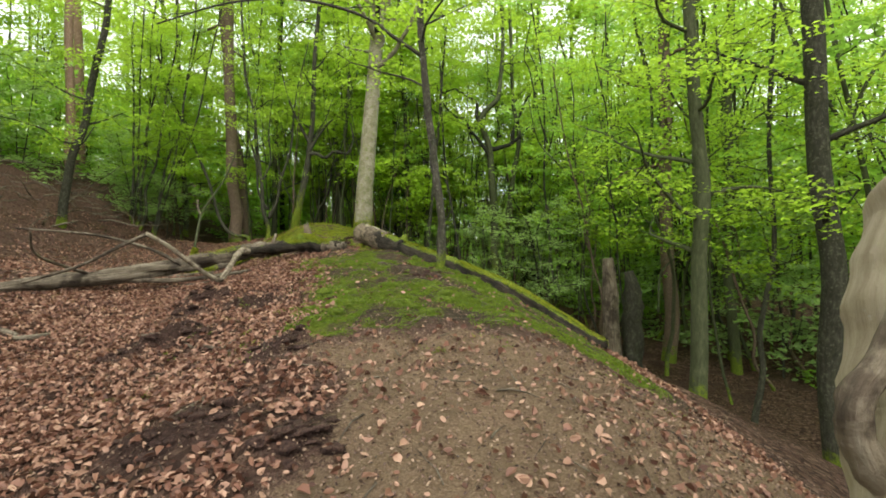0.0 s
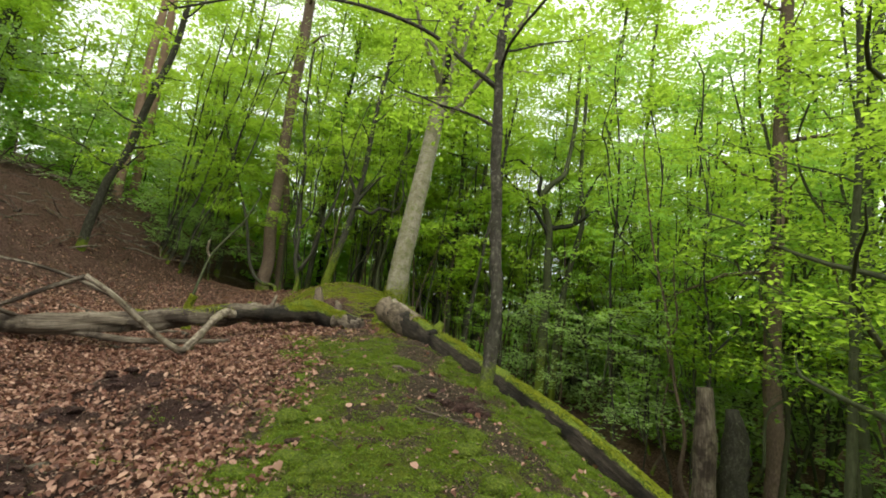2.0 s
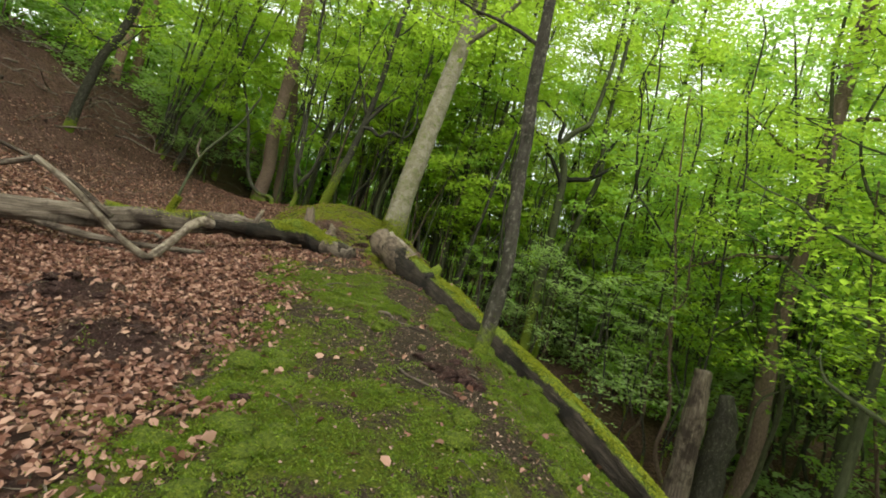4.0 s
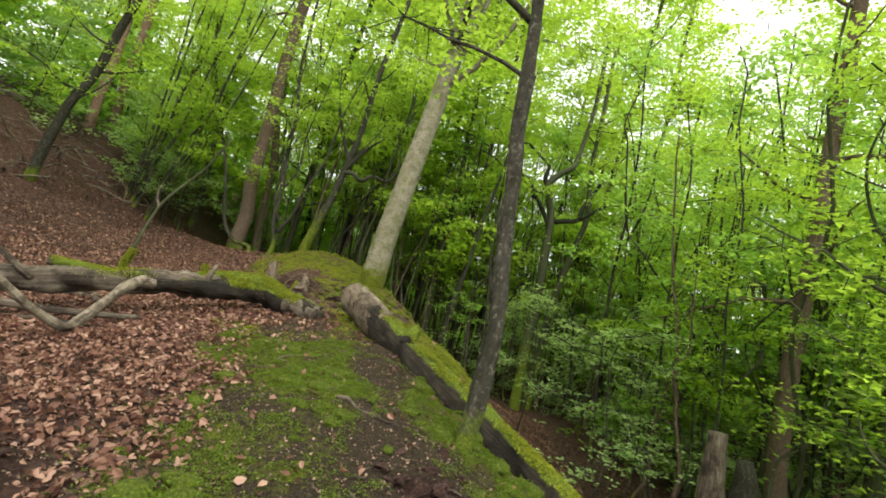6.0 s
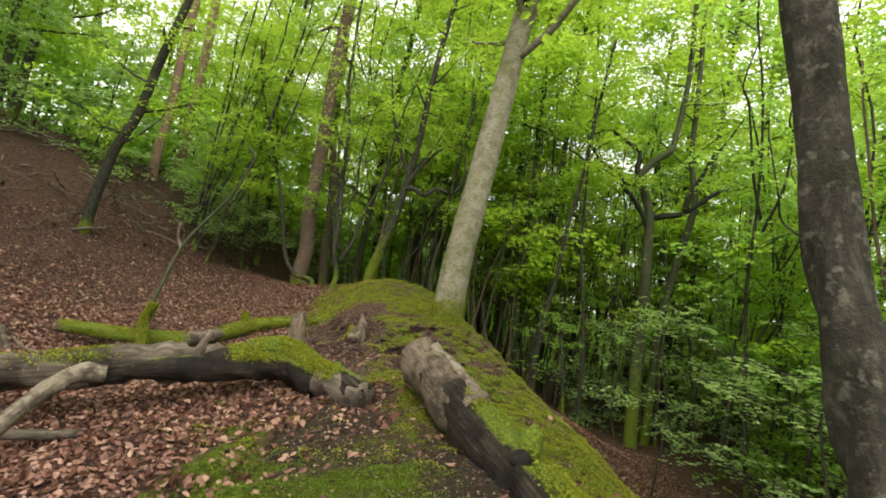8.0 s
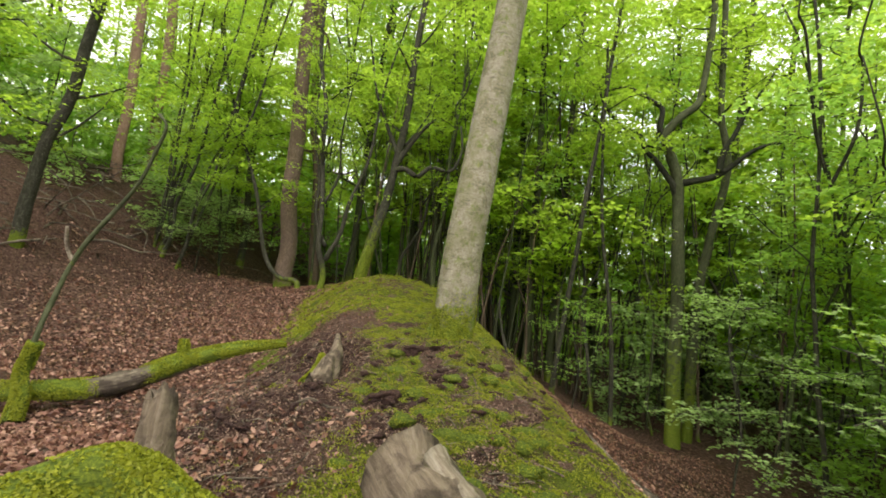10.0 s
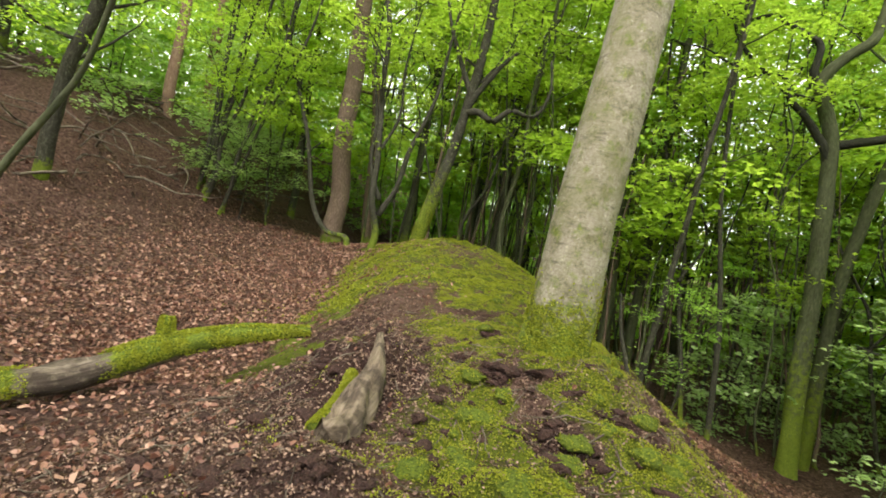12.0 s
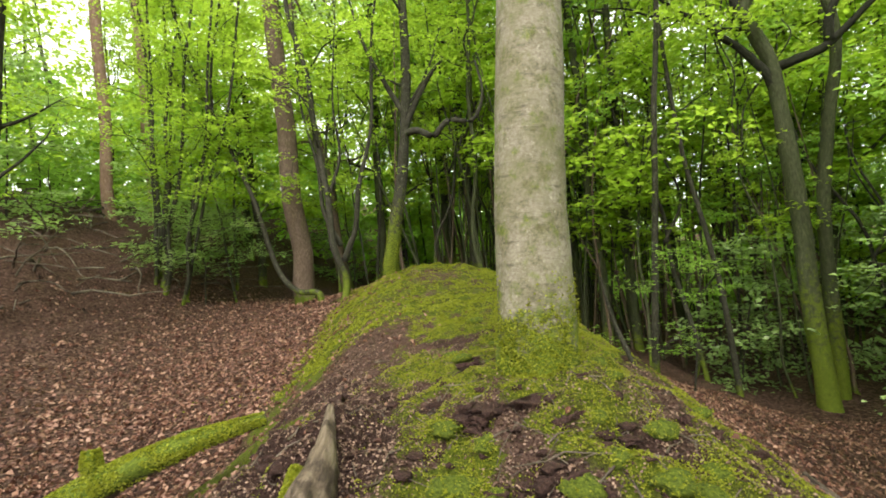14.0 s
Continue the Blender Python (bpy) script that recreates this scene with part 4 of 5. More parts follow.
# bare thin poles with small crowns, thick in the dip and ahead
thin = []
for k in range(4):
    lx, ly = V.uniform(-0.8, 0.8, 2)
    thin.append(tree((0, 0, -60), [(0, 0, 0), (lx * 0.3 + V.normal(0, 0.15), ly * 0.2, 3), (lx * 0.6, ly * 0.6, 6.5), (lx, ly, 11)], (0.05, 0.065, 0.04, 0.055)[k], 0.02,
                     "thin bare forest pole with a small crown", V, (DARK, GREEN, GREEN, DARK)[k], (LEAF, LEAF_SHADE)[k % 2], 0.55, 7, 1.7, 24, 0.5, 0.12, 0.4, 0.8, sides=7, flare=0.2, spray_n=6, wob=5.0, extra=forks([(0, 0, 0), (lx, ly, 11)], V, 2, 0.3, 0.55, 0.028, 2)))
spots = []
while len(spots) < 72:
    x, y = (Q.uniform(4, 17), Q.uniform(3, 24)) if len(spots) < 34 else (Q.uniform(-13, 12), Q.uniform(22, 36))
    if clear_of(x, y, taken, 0.8):
        taken.append((x, y))
        spots.append((x, y))
for k, (x, y) in enumerate(spots):
    src = thin[k % 4]
    s = Q.uniform(0.8, 1.3)
    m = pose(*on_ground(x, y, 0.1), Q.normal(0, 3), Q.normal(0, 3), Q.uniform(0, 360)) @ Matrix.Diagonal((s, s, s, 1))
    if src.name in used:
        copy_thing(src, m)
    else:
        used.add(src.name)
        src.matrix_basis = m
# close-set bare stems low in the dip
N = np.random.default_rng(14)
spots = []
while len(spots) < 66:
    x, y = (Q.uniform(3.5, 15), Q.uniform(12, 27)) if len(spots) < 50 else (Q.uniform(-9, 4), Q.uniform(24, 33))
    if clear_of(x, y, taken, 0.6):
        taken.append((x, y))
        spots.append((x, y))
stems = []
for k in range(5):
    lx, ly = N.uniform(-1.0, 1.0, 2)
    stems.append(tree((0, 0, -60), [(0, 0, 0), (lx * 0.2 + N.normal(0, 0.2), ly * 0.2, 2.2), (lx * 0.5 + N.normal(0, 0.2), ly * 0.6, 5.5), (lx, ly, 10.5)], (0.05, 0.075, 0.06, 0.09, 0.045)[k], 0.02,
                      "bare dark young stem in a thicket", N, (DARK, GREEN, DARK, SPRUCE, DARK)[k], LEAF_SHADE, 0.6, 5, 1.5, 18, 0.45, 0.12, 0.4, 0.9, sides=7, flare=0.2, spray_n=5, wob=5.0, extra=forks([(0, 0, 0), (lx, ly, 10.5)], N, 1, 0.15, 0.45, 0.03, 2)))
for k, (x, y) in enumerate(spots):
    src = stems[k % 5]
    s = Q.uniform(0.8, 1.3)
    m = pose(*on_ground(x, y, 0.1), Q.normal(0, 6), Q.normal(0, 6), Q.uniform(0, 360)) @ Matrix.Diagonal((s, s, s, 1))
    if src.name in used:
        copy_thing(src, m)
    else:
        used.add(src.name)
        src.matrix_basis = m
# close-set thin brown poles beyond the hump
for words, mat, count in (("thin brown poles in a close-set stand beyond the hump", SPRUCE, 70), ("thin green-grey poles in a close-set stand beyond the hump", GREEN, 70)):
    pieces = []
    for _ in range(count):
        x, y = N.uniform(-8.5, 4.5), N.uniform(25.0, 37)
        foot = np.array(on_ground(x, y, 0.2))
        w = wander(foot, (N.normal(0, 0.10), N.normal(0, 0.06), 1), N.uniform(7, 12), N, 9, 0.05, 0.03)
        r = N.uniform(0.025, 0.06)
        pieces.append(tube(w, np.linspace(r, 0.3 * r, len(w)), 6, 0, 0, 0.3, False))
        if N.uniform() < 0.5:
            k = int(N.integers(2, 6))
            side = wander(w[k], (N.normal(0, 0.4), N.normal(0, 0.3), 1), N.uniform(2, 5), N, 6, 0.09, 0.03)
            pieces.append(tube(side, np.linspace(0.6 * r, 0.2 * r, len(side)), 5, 0, 0, 0, False))
    v, q, g = join(pieces)
    tagged(new("close_set_poles", mesh_from("close_set_poles", v, q, mat, {"grain": g, "moss": np.full(len(v), -0.2)})), words, "woods", kind="stuff")
# tall broad-crowned trees that close the canopy
tall = []
for k in range(4):
    lx, ly = V.uniform(-0.8, 0.8, 2)
    tall.append(tree((0, 0, -60), [(0, 0, 0), (lx * 0.2, ly * 0.2, 5), (lx * 0.6, ly * 0.6, 11), (lx, ly, 18)], (0.2, 0.16, 0.24, 0.18)[k], 0.06,
                     "tall forest tree with a broad light green crown", V, (DARK, GREEN, DARK, GREEN)[k], LEAF, (0.40, 0.36, 0.44, 0.38)[k], 16, 4.6, 38, 0.95, 0.175, 0.45, 0.9, sides=10, flare=0.4, spray_n=9))
spots = [(9.5, 30.0), (-2.5, 29.0), (3.5, 31.0), (-8.0, 31.0), (-14.5, 27.0), (-17.0, 29.5), (-4.5, 36), (-21, 19), (-12, 36), (-10.5, 29.5), (-9.0, 34.5), (-1.0, 27.5), (-14, 4), (1.0, 31.5), (-6.2, 28.0), (-0.5, 33), (6.5, 34), (-20, 14.5), (-23, 21), (-1.8, 26.6), (14.0, 34.0), (5.2, 29.5), (5.5, 32.0), (8.5, 32.5), (16.0, 27.0), (21.0, 12.0)]
for k, (x, y) in enumerate(spots):
    src = tall[k % 4]
    s = Q.uniform(0.85, 1.1) * (1.14 if y > 24 else 1.0)
    m = pose(*on_ground(x, y, 0.1), 0, 0, Q.uniform(0, 360)) @ Matrix.Diagonal((s, s, s, 1))
    if src.name in used:
        copy_thing(src, m)
    else:
        used.add(src.name)
        src.matrix_basis = m
spots = [(-15.5, 24.0), (-18.2, 14.0), (-19.5, 17.5), (-18.0, 20.5), (-20.5, 23.0), (-17.0, 26.0), (-21.0, 12.0), (-17.5, 9.0), (-16.5, 5.0), (8.4, 17.6), (7.2, 18.6), (9.8, 13.8), (1.4, 25.6), (5.6, 20.5), (5.5, 27.0), (7.5, 25.5), (9.5, 23.5), (11.5, 21.0), (12.8, 17.5), (8.8, 28.5), (3.6, 28.0), (14.0, 10.0), (17.0, 13.0), (16.0, 7.0), (19.0, 10.5), (12.5, 13.0)]
while len(spots) < 32:
    x, y = Q.uniform(-26, 22), Q.uniform(25, 38)
    if clear_of(x, y, taken, 1.2):
        taken.append((x, y))
        spots.append((x, y))
for k, (x, y) in enumerate(spots):
    src = bushes[k % 3]
    s = Q.uniform(0.8, 1.3)
    m = pose(*on_ground(x, y, 0.05), 0, 0, Q.uniform(0, 360)) @ Matrix.Diagonal((s, s, s * Q.uniform(0.8, 1.2), 1))
    if src.name in used:
        copy_thing(src, m)
    else:
        used.add(src.name)
        src.matrix_basis = m

for x, y, top, up, leaf, limbs, reach, many in ((1.9, 17.2, 2.9, 0.02, LEAF_COOL, 10, 1.7, 12), (2.6, 12.6, 2.3, 0.02, LEAF_COOL, 9, 2.2, 11), (4.3, 15.6, 2.6, 0.05, LEAF_COOL, 10, 2.4, 12), (-13.0, 22.4, 4.5, 0.03, LEAF_COOL, 17, 3.0, 15), (-0.4, 21.4, 2.4, 0.1, LEAF_SHADE, 7, 1.8, 8)):
    hgt = top - float(ground_z(x, y))
    tree(on_ground(x, y), [(0, 0, 0), (0.1, 0.0, hgt * 0.4), (-0.1, 0.1, hgt * 0.8), (0.05, 0.1, hgt)], 0.03, 0.01, "young beech with flat pale sprays of leaves", V, DARK, leaf,
         0.45, limbs, reach, 11, 0.2, 0.08, up, 0.0, sides=7, flare=0, spray_n=many, twig=0.7, leaf_tilt=0.13, group="young beeches")

# far woods all round
W = np.random.default_rng(9)
a, d = W.uniform(0, 2 * np.pi, 420), W.uniform(38, 75, 420)
fx, fy = d * np.cos(a), 10 + d * np.sin(a)
fz = ground_z(fx, fy, False)
v, q, g = join([tube(np.array(((x, y, z - 0.3), (x + W.normal(0, 0.3), y, z + 7), (x + W.normal(0, 0.6), y, z + 15))), np.array((0.16, 0.12, 0.05)) * W.uniform(0.6, 1.6), 6, 0, 0, 0, False) for x, y, z in zip(fx, fy, fz)])
far = new("far_trunks", mesh_from("far_trunks", v, q, DARK, {"grain": g, "moss": np.full(len(v), -0.3)}))
tagged(far, "dark trunks of the distant wood", "woods", kind="stuff")
n = 3000
a, d = W.uniform(-0.5, 3.64, n), W.uniform(34, 70, n)
px, py = d * np.cos(a), 10 + d * np.sin(a)
pts = np.stack((px, py, ground_z(px, py, False) + W.uniform(0.8, 19, n)), 1)
k = 4400
a, d = W.uniform(-0.2, 3.34, k), W.uniform(27, 44, k)
lx, ly = d * np.cos(a), 10 + d * np.sin(a)
low = np.stack((lx, ly, ground_z(lx, ly, False) + W.uniform(0.2, 6.5, k)), 1)
for cloud, size, per, leaf, words in ((pts, 0.42, 34, LEAF, "light green foliage of the distant wood"), (low, 0.33, 32, LEAF_SHADE, "green understorey foliage of the distant wood")):
    c = sprays(cloud, np.zeros((len(cloud), 3)) + 0.01, per, 1.5, W)
    v, q = leaf_quads(c, size, W, 0.6)
    tagged(new("far_foliage", mesh_from("far_foliage", v, q, leaf, None, False)), words, "woods", kind="stuff")

# ---- fallen and broken wood ----


def deadwood(name, label, category, path, radii, material=DEAD, moss=(), lump=0.26, sides=18, seed=3, branches=(), jag=0.0, steps=10, wrap=(-0.1, 0.75), lean=(0, 0, 1)):
    """A fallen stem. moss: (from, to, amount) stretches, 0..1 along it, mossy on the upper side. branches: (name, points, r0, r1, material, moss)."""
    root = new(name, None)
    root.location = path[0]
    o = np.array(path[0], float)
    tagged(root, label, category)
    P = spline(np.array(path, float) - o, steps)
    h = np.linspace(0, 1, len(P))
    R = np.interp(h, np.linspace(0, 1, len(radii)), radii)
    v, q, g = tube(P, R, sides, lump, seed)
    hv = np.concatenate((np.repeat(h, sides), (0, 1)))
    ax = np.vstack((np.repeat(P, sides, 0), P[0], P[-1]))
    up = (v - ax) @ np.array(lean, float) / np.concatenate((np.repeat(R, sides), (1, 1)))
    mo = np.full(len(v), -0.4)
    for a0, a1, amount in moss:
        mo = np.maximum(mo, amount * sstep(a0 - 0.035, a0 + 0.035, hv) * sstep(a1 + 0.035, a1 - 0.035, hv) * sstep(wrap[0], wrap[1], up) - 0.1)
    if jag:
        jagged = np.random.default_rng(seed)
        ends = np.r_[0:sides, len(v) - 2]
        way = (P[1] - P[0]) / np.linalg.norm(P[1] - P[0])
        v[ends] += way * jagged.uniform(-jag, jag, len(ends))[:, None]
    part("stem", fix_caps("stem", v, q, material, {"grain": g, "moss": mo}), root)
    if moss:
        def where(hh, up, z):
            out = 0 * hh
            for a0, a1, amount in moss:
                out = np.maximum(out, amount * sstep(a0 - 0.03, a0 + 0.04, hh) * sstep(a1 + 0.03, a1 - 0.04, hh) * sstep(wrap[0] + 0.2, wrap[1], up))
            return out
        part("moss_cover", moss_blades(P, R * (1 + 0.25 * lump), int(9000 * np.linalg.norm(np.diff(P, axis=0), axis=1).sum()), np.random.default_rng(seed), where, lean=lean), root, "fuzzy bright green moss")["kind"] = "stuff"
    for bn, pts, r0, r1, mat, bm in branches:
        w = spline(np.array(pts, float) - o, 7)
        broken = bn == "stub" and bm < 0
        count = 16 if broken else 10
        tv, tq, tg = tube(w, np.linspace(r0, r1, len(w)), count, 0.34 if broken else 0.2, seed + 5)
        if broken:
            tv[-count - 2:-2] += (w[-1] - w[-2]) * np.random.default_rng(seed).uniform(-1.6, 1.4, count)[:, None]
        limb = part(bn, fix_caps(bn, tv, tq, mat, {"grain": tg, "moss": np.full(len(tv), bm)}), root)
        if bm > 0.8:
            long = np.linalg.norm(np.diff(w, axis=0), axis=1).sum()
            fuzz = moss_blades(w, np.linspace(r0, r1, len(w)) * 1.04, int(9000 * long), np.random.default_rng(seed + 9), lambda hh, up, z: sstep(-0.9, 0.1, up))
            part("moss_cover", fuzz, limb, "fuzzy bright green moss")["kind"] = "stuff"
    return root


deadwood("fallen_log", "weathered barkless fallen log with bare dead branches", "log",
         [(-3.15, 10.05, 1.52), (-3.5, 9.82, 1.47), (-3.95, 9.5, 1.40), (-5.5, 8.45, 1.07), (-7.5, 7.4, 0.86)], (0.10, 0.135, 0.14, 0.125, 0.09), DEAD,
         ((0.5, 0.62, 0.5),), jag=0.06, seed=11, lump=0.34, sides=28, steps=18,
         branches=(("branch", [(-4.55, 7.32, 1.70), (-4.9, 7.3, 1.55), (-5.5, 7.25, 1.25), (-6.3, 7.1, 1.0)], 0.028, 0.02, DEAD, -0.4),
                   ("branch", [(-4.8, 8.75, 1.2), (-5.3, 8.6, 1.5), (-6.0, 8.2, 1.75), (-6.8, 7.6, 1.85)], 0.035, 0.015, DEAD, -0.4),
                   ("branch", [(-6.0, 8.2, 1.05), (-6.1, 7.6, 1.25), (-6.0, 7.0, 1.45), (-5.8, 6.7, 1.75)], 0.03, 0.012, DEAD, -0.4),
                   ("branch", [(-5.6, 8.4, 0.95), (-4.9, 8.6, 0.92), (-4.2, 8.75, 0.98), (-3.6, 8.95, 1.06)], 0.045, 0.03, DEAD, -0.4)))
deadwood("rotting_log", "dark rotting log with moss on top and a crooked pale branch", "log",
         [(-2.06, 9.86, 1.47), (-2.5, 10.02, 1.51), (-2.95, 10.06, 1.54), (-3.4, 9.62, 1.47), (-3.8, 9.07, 1.40)], (0.115, 0.13, 0.13, 0.10, 0.065), ROTTEN,
         ((0.14, 0.66, 1.0),), jag=0.07, seed=17, lump=0.4, sides=24, steps=14, wrap=(0.0, 0.7),
         branches=(("branch", [(-3.7, 9.1, 1.42), (-3.80, 8.98, 1.42), (-3.80, 8.72, 1.30), (-3.86, 8.45, 1.02), (-3.9, 8.27, 0.93), (-4.05, 8.0, 1.1), (-4.35, 7.6, 1.5), (-4.55, 7.32, 1.72)], 0.062, 0.03, PALE, -0.4),
                   ("broken_end", [(-2.02, 9.86, 1.45), (-2.12, 9.88, 1.46), (-2.3, 9.95, 1.48), (-2.5, 10.01, 1.50)], 0.125, 0.115, DEAD, -0.2),
                   ("bark_ridge", [(-2.1, 9.93, 1.55), (-2.45, 10.06, 1.59), (-2.9, 10.1, 1.62), (-3.3, 9.78, 1.55), (-3.6, 9.42, 1.48)], 0.055, 0.045, DEAD, 0.6),
                   ("moss_mound", [(-2.5, 10.02, 1.54), (-2.75, 10.06, 1.64), (-2.98, 10.07, 1.66), (-3.3, 9.88, 1.54)], 0.09, 0.11, DEAD, 0.95),
                   ("stub", [(-2.84, 10.13, 1.6), (-2.88, 10.18, 1.78), (-2.92, 10.25, 1.97)], 0.09, 0.055, WEATHERED, -0.25),
                   ("stub", [(-3.4, 9.6, 1.5), (-3.42, 9.68, 1.65), (-3.4, 9.72, 1.76)], 0.04, 0.02, PALE, -0.2)))
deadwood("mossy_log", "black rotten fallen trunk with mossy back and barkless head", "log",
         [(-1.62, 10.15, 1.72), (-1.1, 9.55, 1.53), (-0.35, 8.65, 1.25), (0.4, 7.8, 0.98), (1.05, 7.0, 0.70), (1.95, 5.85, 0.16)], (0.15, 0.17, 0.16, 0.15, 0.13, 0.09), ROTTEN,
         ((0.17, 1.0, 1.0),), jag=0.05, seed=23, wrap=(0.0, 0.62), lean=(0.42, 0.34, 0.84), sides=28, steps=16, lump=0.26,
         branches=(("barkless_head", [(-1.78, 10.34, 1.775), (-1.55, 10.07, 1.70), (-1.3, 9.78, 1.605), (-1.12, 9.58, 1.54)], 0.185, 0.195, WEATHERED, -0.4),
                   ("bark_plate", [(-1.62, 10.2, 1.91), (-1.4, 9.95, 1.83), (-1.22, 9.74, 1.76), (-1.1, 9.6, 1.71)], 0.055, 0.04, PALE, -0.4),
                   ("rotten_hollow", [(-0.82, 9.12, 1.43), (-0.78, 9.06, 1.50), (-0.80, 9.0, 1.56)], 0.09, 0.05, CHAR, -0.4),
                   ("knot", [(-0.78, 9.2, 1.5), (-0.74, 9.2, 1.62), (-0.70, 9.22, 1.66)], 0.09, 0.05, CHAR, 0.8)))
deadwood("mossy_branch", "moss-covered fallen branch with a short stub", "branch",
         [(-4.75, 14.5, 1.52), (-5.25, 14.15, 1.42), (-5.75, 13.75, 1.24), (-6.1, 13.1, 1.02), (-6.6, 12.5, 0.98), (-7.6, 12.0, 1.0)], (0.05, 0.09, 0.12, 0.12, 0.11, 0.09), DEAD,
         ((0.0, 0.52, 1.0), (0.66, 1.0, 1.0)), seed=31, wrap=(-1.0, -0.3),
         branches=(("stub", [(-5.75, 13.75, 1.25), (-5.8, 13.78, 1.42), (-5.82, 13.8, 1.52)], 0.08, 0.05, DEAD, 0.9),
                   ("stub", [(-6.35, 12.2, 0.78), (-6.42, 12.3, 1.0), (-6.5, 12.35, 1.25), (-6.42, 12.38, 1.55)], 0.08, 0.065, DEAD, 0.95),
                   ("dead_stick", [(-6.45, 12.36, 1.48), (-6.42, 12.45, 1.9), (-6.38, 12.6, 2.4), (-6.2, 12.65, 2.75), (-5.85, 12.75, 3.3), (-5.65, 12.75, 3.7), (-5.5, 12.7, 4.0), (-5.62, 12.7, 4.15)], 0.032, 0.016, GREEN, 0.15),
                   ("dead_stick", [(-6.38, 12.6, 2.42), (-6.43, 12.55, 2.6), (-6.4, 12.5, 2.8)], 0.025, 0.02, PALE, -0.4)))
deadwood("wood_splinter", "weathered grey splinter of wood lying on the humus", "wood", [on_ground(-3.38, 12.72, 0.02), on_ground(-3.42, 13.0, -0.05), on_ground(-3.50, 13.38, -0.10), on_ground(-3.70, 13.84, -0.13)], (0.13, 0.115, 0.085, 0.02), WEATHERED, (), 0.4, 26, 41, jag=0.06, steps=9,
         branches=(("mossy_flank", [on_ground(-3.56, 12.85, 0.0), on_ground(-3.58, 13.1, -0.03), on_ground(-3.64, 13.35, -0.05)], 0.06, 0.03, DEAD, 0.95),))
deadwood("wood_splinter", "rotten reddish chunk of wood in the humus", "wood", [(-4.3, 13.6, 1.35), (-4.15, 13.85, 1.45), (-4.0, 14.05, 1.48)], (0.07, 0.07, 0.03), DEAD, (), 0.3, 8, 43)
deadwood("snag", "broken grey dead trunk standing in the dip", "tree stump", [(4.2, 11.9, -1.9), (4.17, 11.9, -0.6), (4.15, 11.9, 0.4), (4.1, 11.9, 1.1)], (0.25, 0.2, 0.19, 0.13), DEAD, ((0, 0.3, 0.3),), 0.12, 12, 51)
deadwood("snag", "dark hollow rotten stump in the dip", "tree stump", [(4.75, 12.1, -1.95), (4.75, 12.1, -0.7), (4.8, 12.1, 0.2), (4.7, 12.1, 0.75)], (0.28, 0.24, 0.2, 0.1), DARK, (), 0.25, 12, 53)
deadwood("snag", "pale broken barkless trunk beside the path", "tree stump", [(1.02, 0.70, -0.2), (1.02, 0.74, 0.6), (1.02, 0.80, 1.0), (1.03, 0.82, 1.3), (1.05, 0.83, 1.5), (1.08, 0.84, 1.66)], (0.32, 0.29, 0.275, 0.25, 0.22, 0.10), BARE, (), 0.06, 36, 57, steps=14,
         branches=(("bark_strip", [(0.82, 0.84, 0.94), (0.74, 0.83, 1.01), (0.695, 0.81, 1.08), (0.69, 0.80, 1.14), (0.735, 0.80, 1.21), (0.80, 0.80, 1.36)], 0.035, 0.02, PALE, -0.4),))
deadwood("leaning_stick", "thin dead stick leaning by the beech", "branch", [(-1.62, 15.65, 1.1), (-1.75, 15.65, 1.6), (-1.88, 15.7, 2.0), (-1.95, 15.7, 2.4)], (0.028, 0.024, 0.018, 0.01), DARK, ((0, 0.4, 0.8),), 0.1, 7, 61)
S = np.random.default_rng(77)
for x, y, length, ang, r in ((-4.7, 5.6, 1.6, 170, 0.035), (-2.6, 5.2, 0.9, 165, 0.03), (-5.2, 10.2, 2.2, 155, 0.04), (-6.6, 10.6, 2.4, 150, 0.045), (-3.2, 12.0, 0.5, 5, 0.014), (-0.6, 6.3, 0.45, -25, 0.012),
                             (-1.0, 7.4, 0.5, -20, 0.014), (-3.9, 8.6, 1.2, 175, 0.03), (-4.6, 9.6, 1.6, 160, 0.035), (0.3, 5.2, 0.5, -60, 0.012), (-0.6, 15.6, 2.2, -30, 0.05), (0.2, 15.4, 1.6, -35, 0.05), (1.5, 10.2, 1.8, -40, 0.04), (2.6, 10.6, 2.0, -10, 0.05), (-1.9, 4.3, 0.7, 150, 0.02)):
    n = 7
    s = np.linspace(0, length, n)
    xs, ys = x + s * math.cos(radians(ang)) + S.normal(0, 0.03, n) * length, y + s * math.sin(radians(ang)) + S.normal(0, 0.03, n) * length
    zs = ground_z(xs, ys) + r * 0.7
    deadwood("fallen_stick", "crooked dead stick lying on the leaf litter", "branch", list(zip(xs.tolist(), ys.tolist(), zs.tolist())), (r, r * 0.9, r * 0.5), DEAD, (), 0.15, 8, int(S.integers(1, 90)), steps=4)

# ---- ground cover ----
C = np.random.default_rng(3)


def ground_normals(x, y):
    e = 0.04
    zx, zy = (ground_z(x + e, y) - ground_z(x - e, y)) / (2 * e), (ground_z(x, y + e) - ground_z(x, y - e)) / (2 * e)
    nn = np.stack((-zx, -zy, np.ones_like(zx)), 1)
    return nn / np.linalg.norm(nn, axis=1)[:, None]


def scatter(count, x0, x1, y0, y1, weight):
    x, y = C.uniform(x0, x1, count), C.uniform(y0, y1, count)
    k = C.uniform(0, 1, count) < weight(x, y)
    return x[k], y[k]


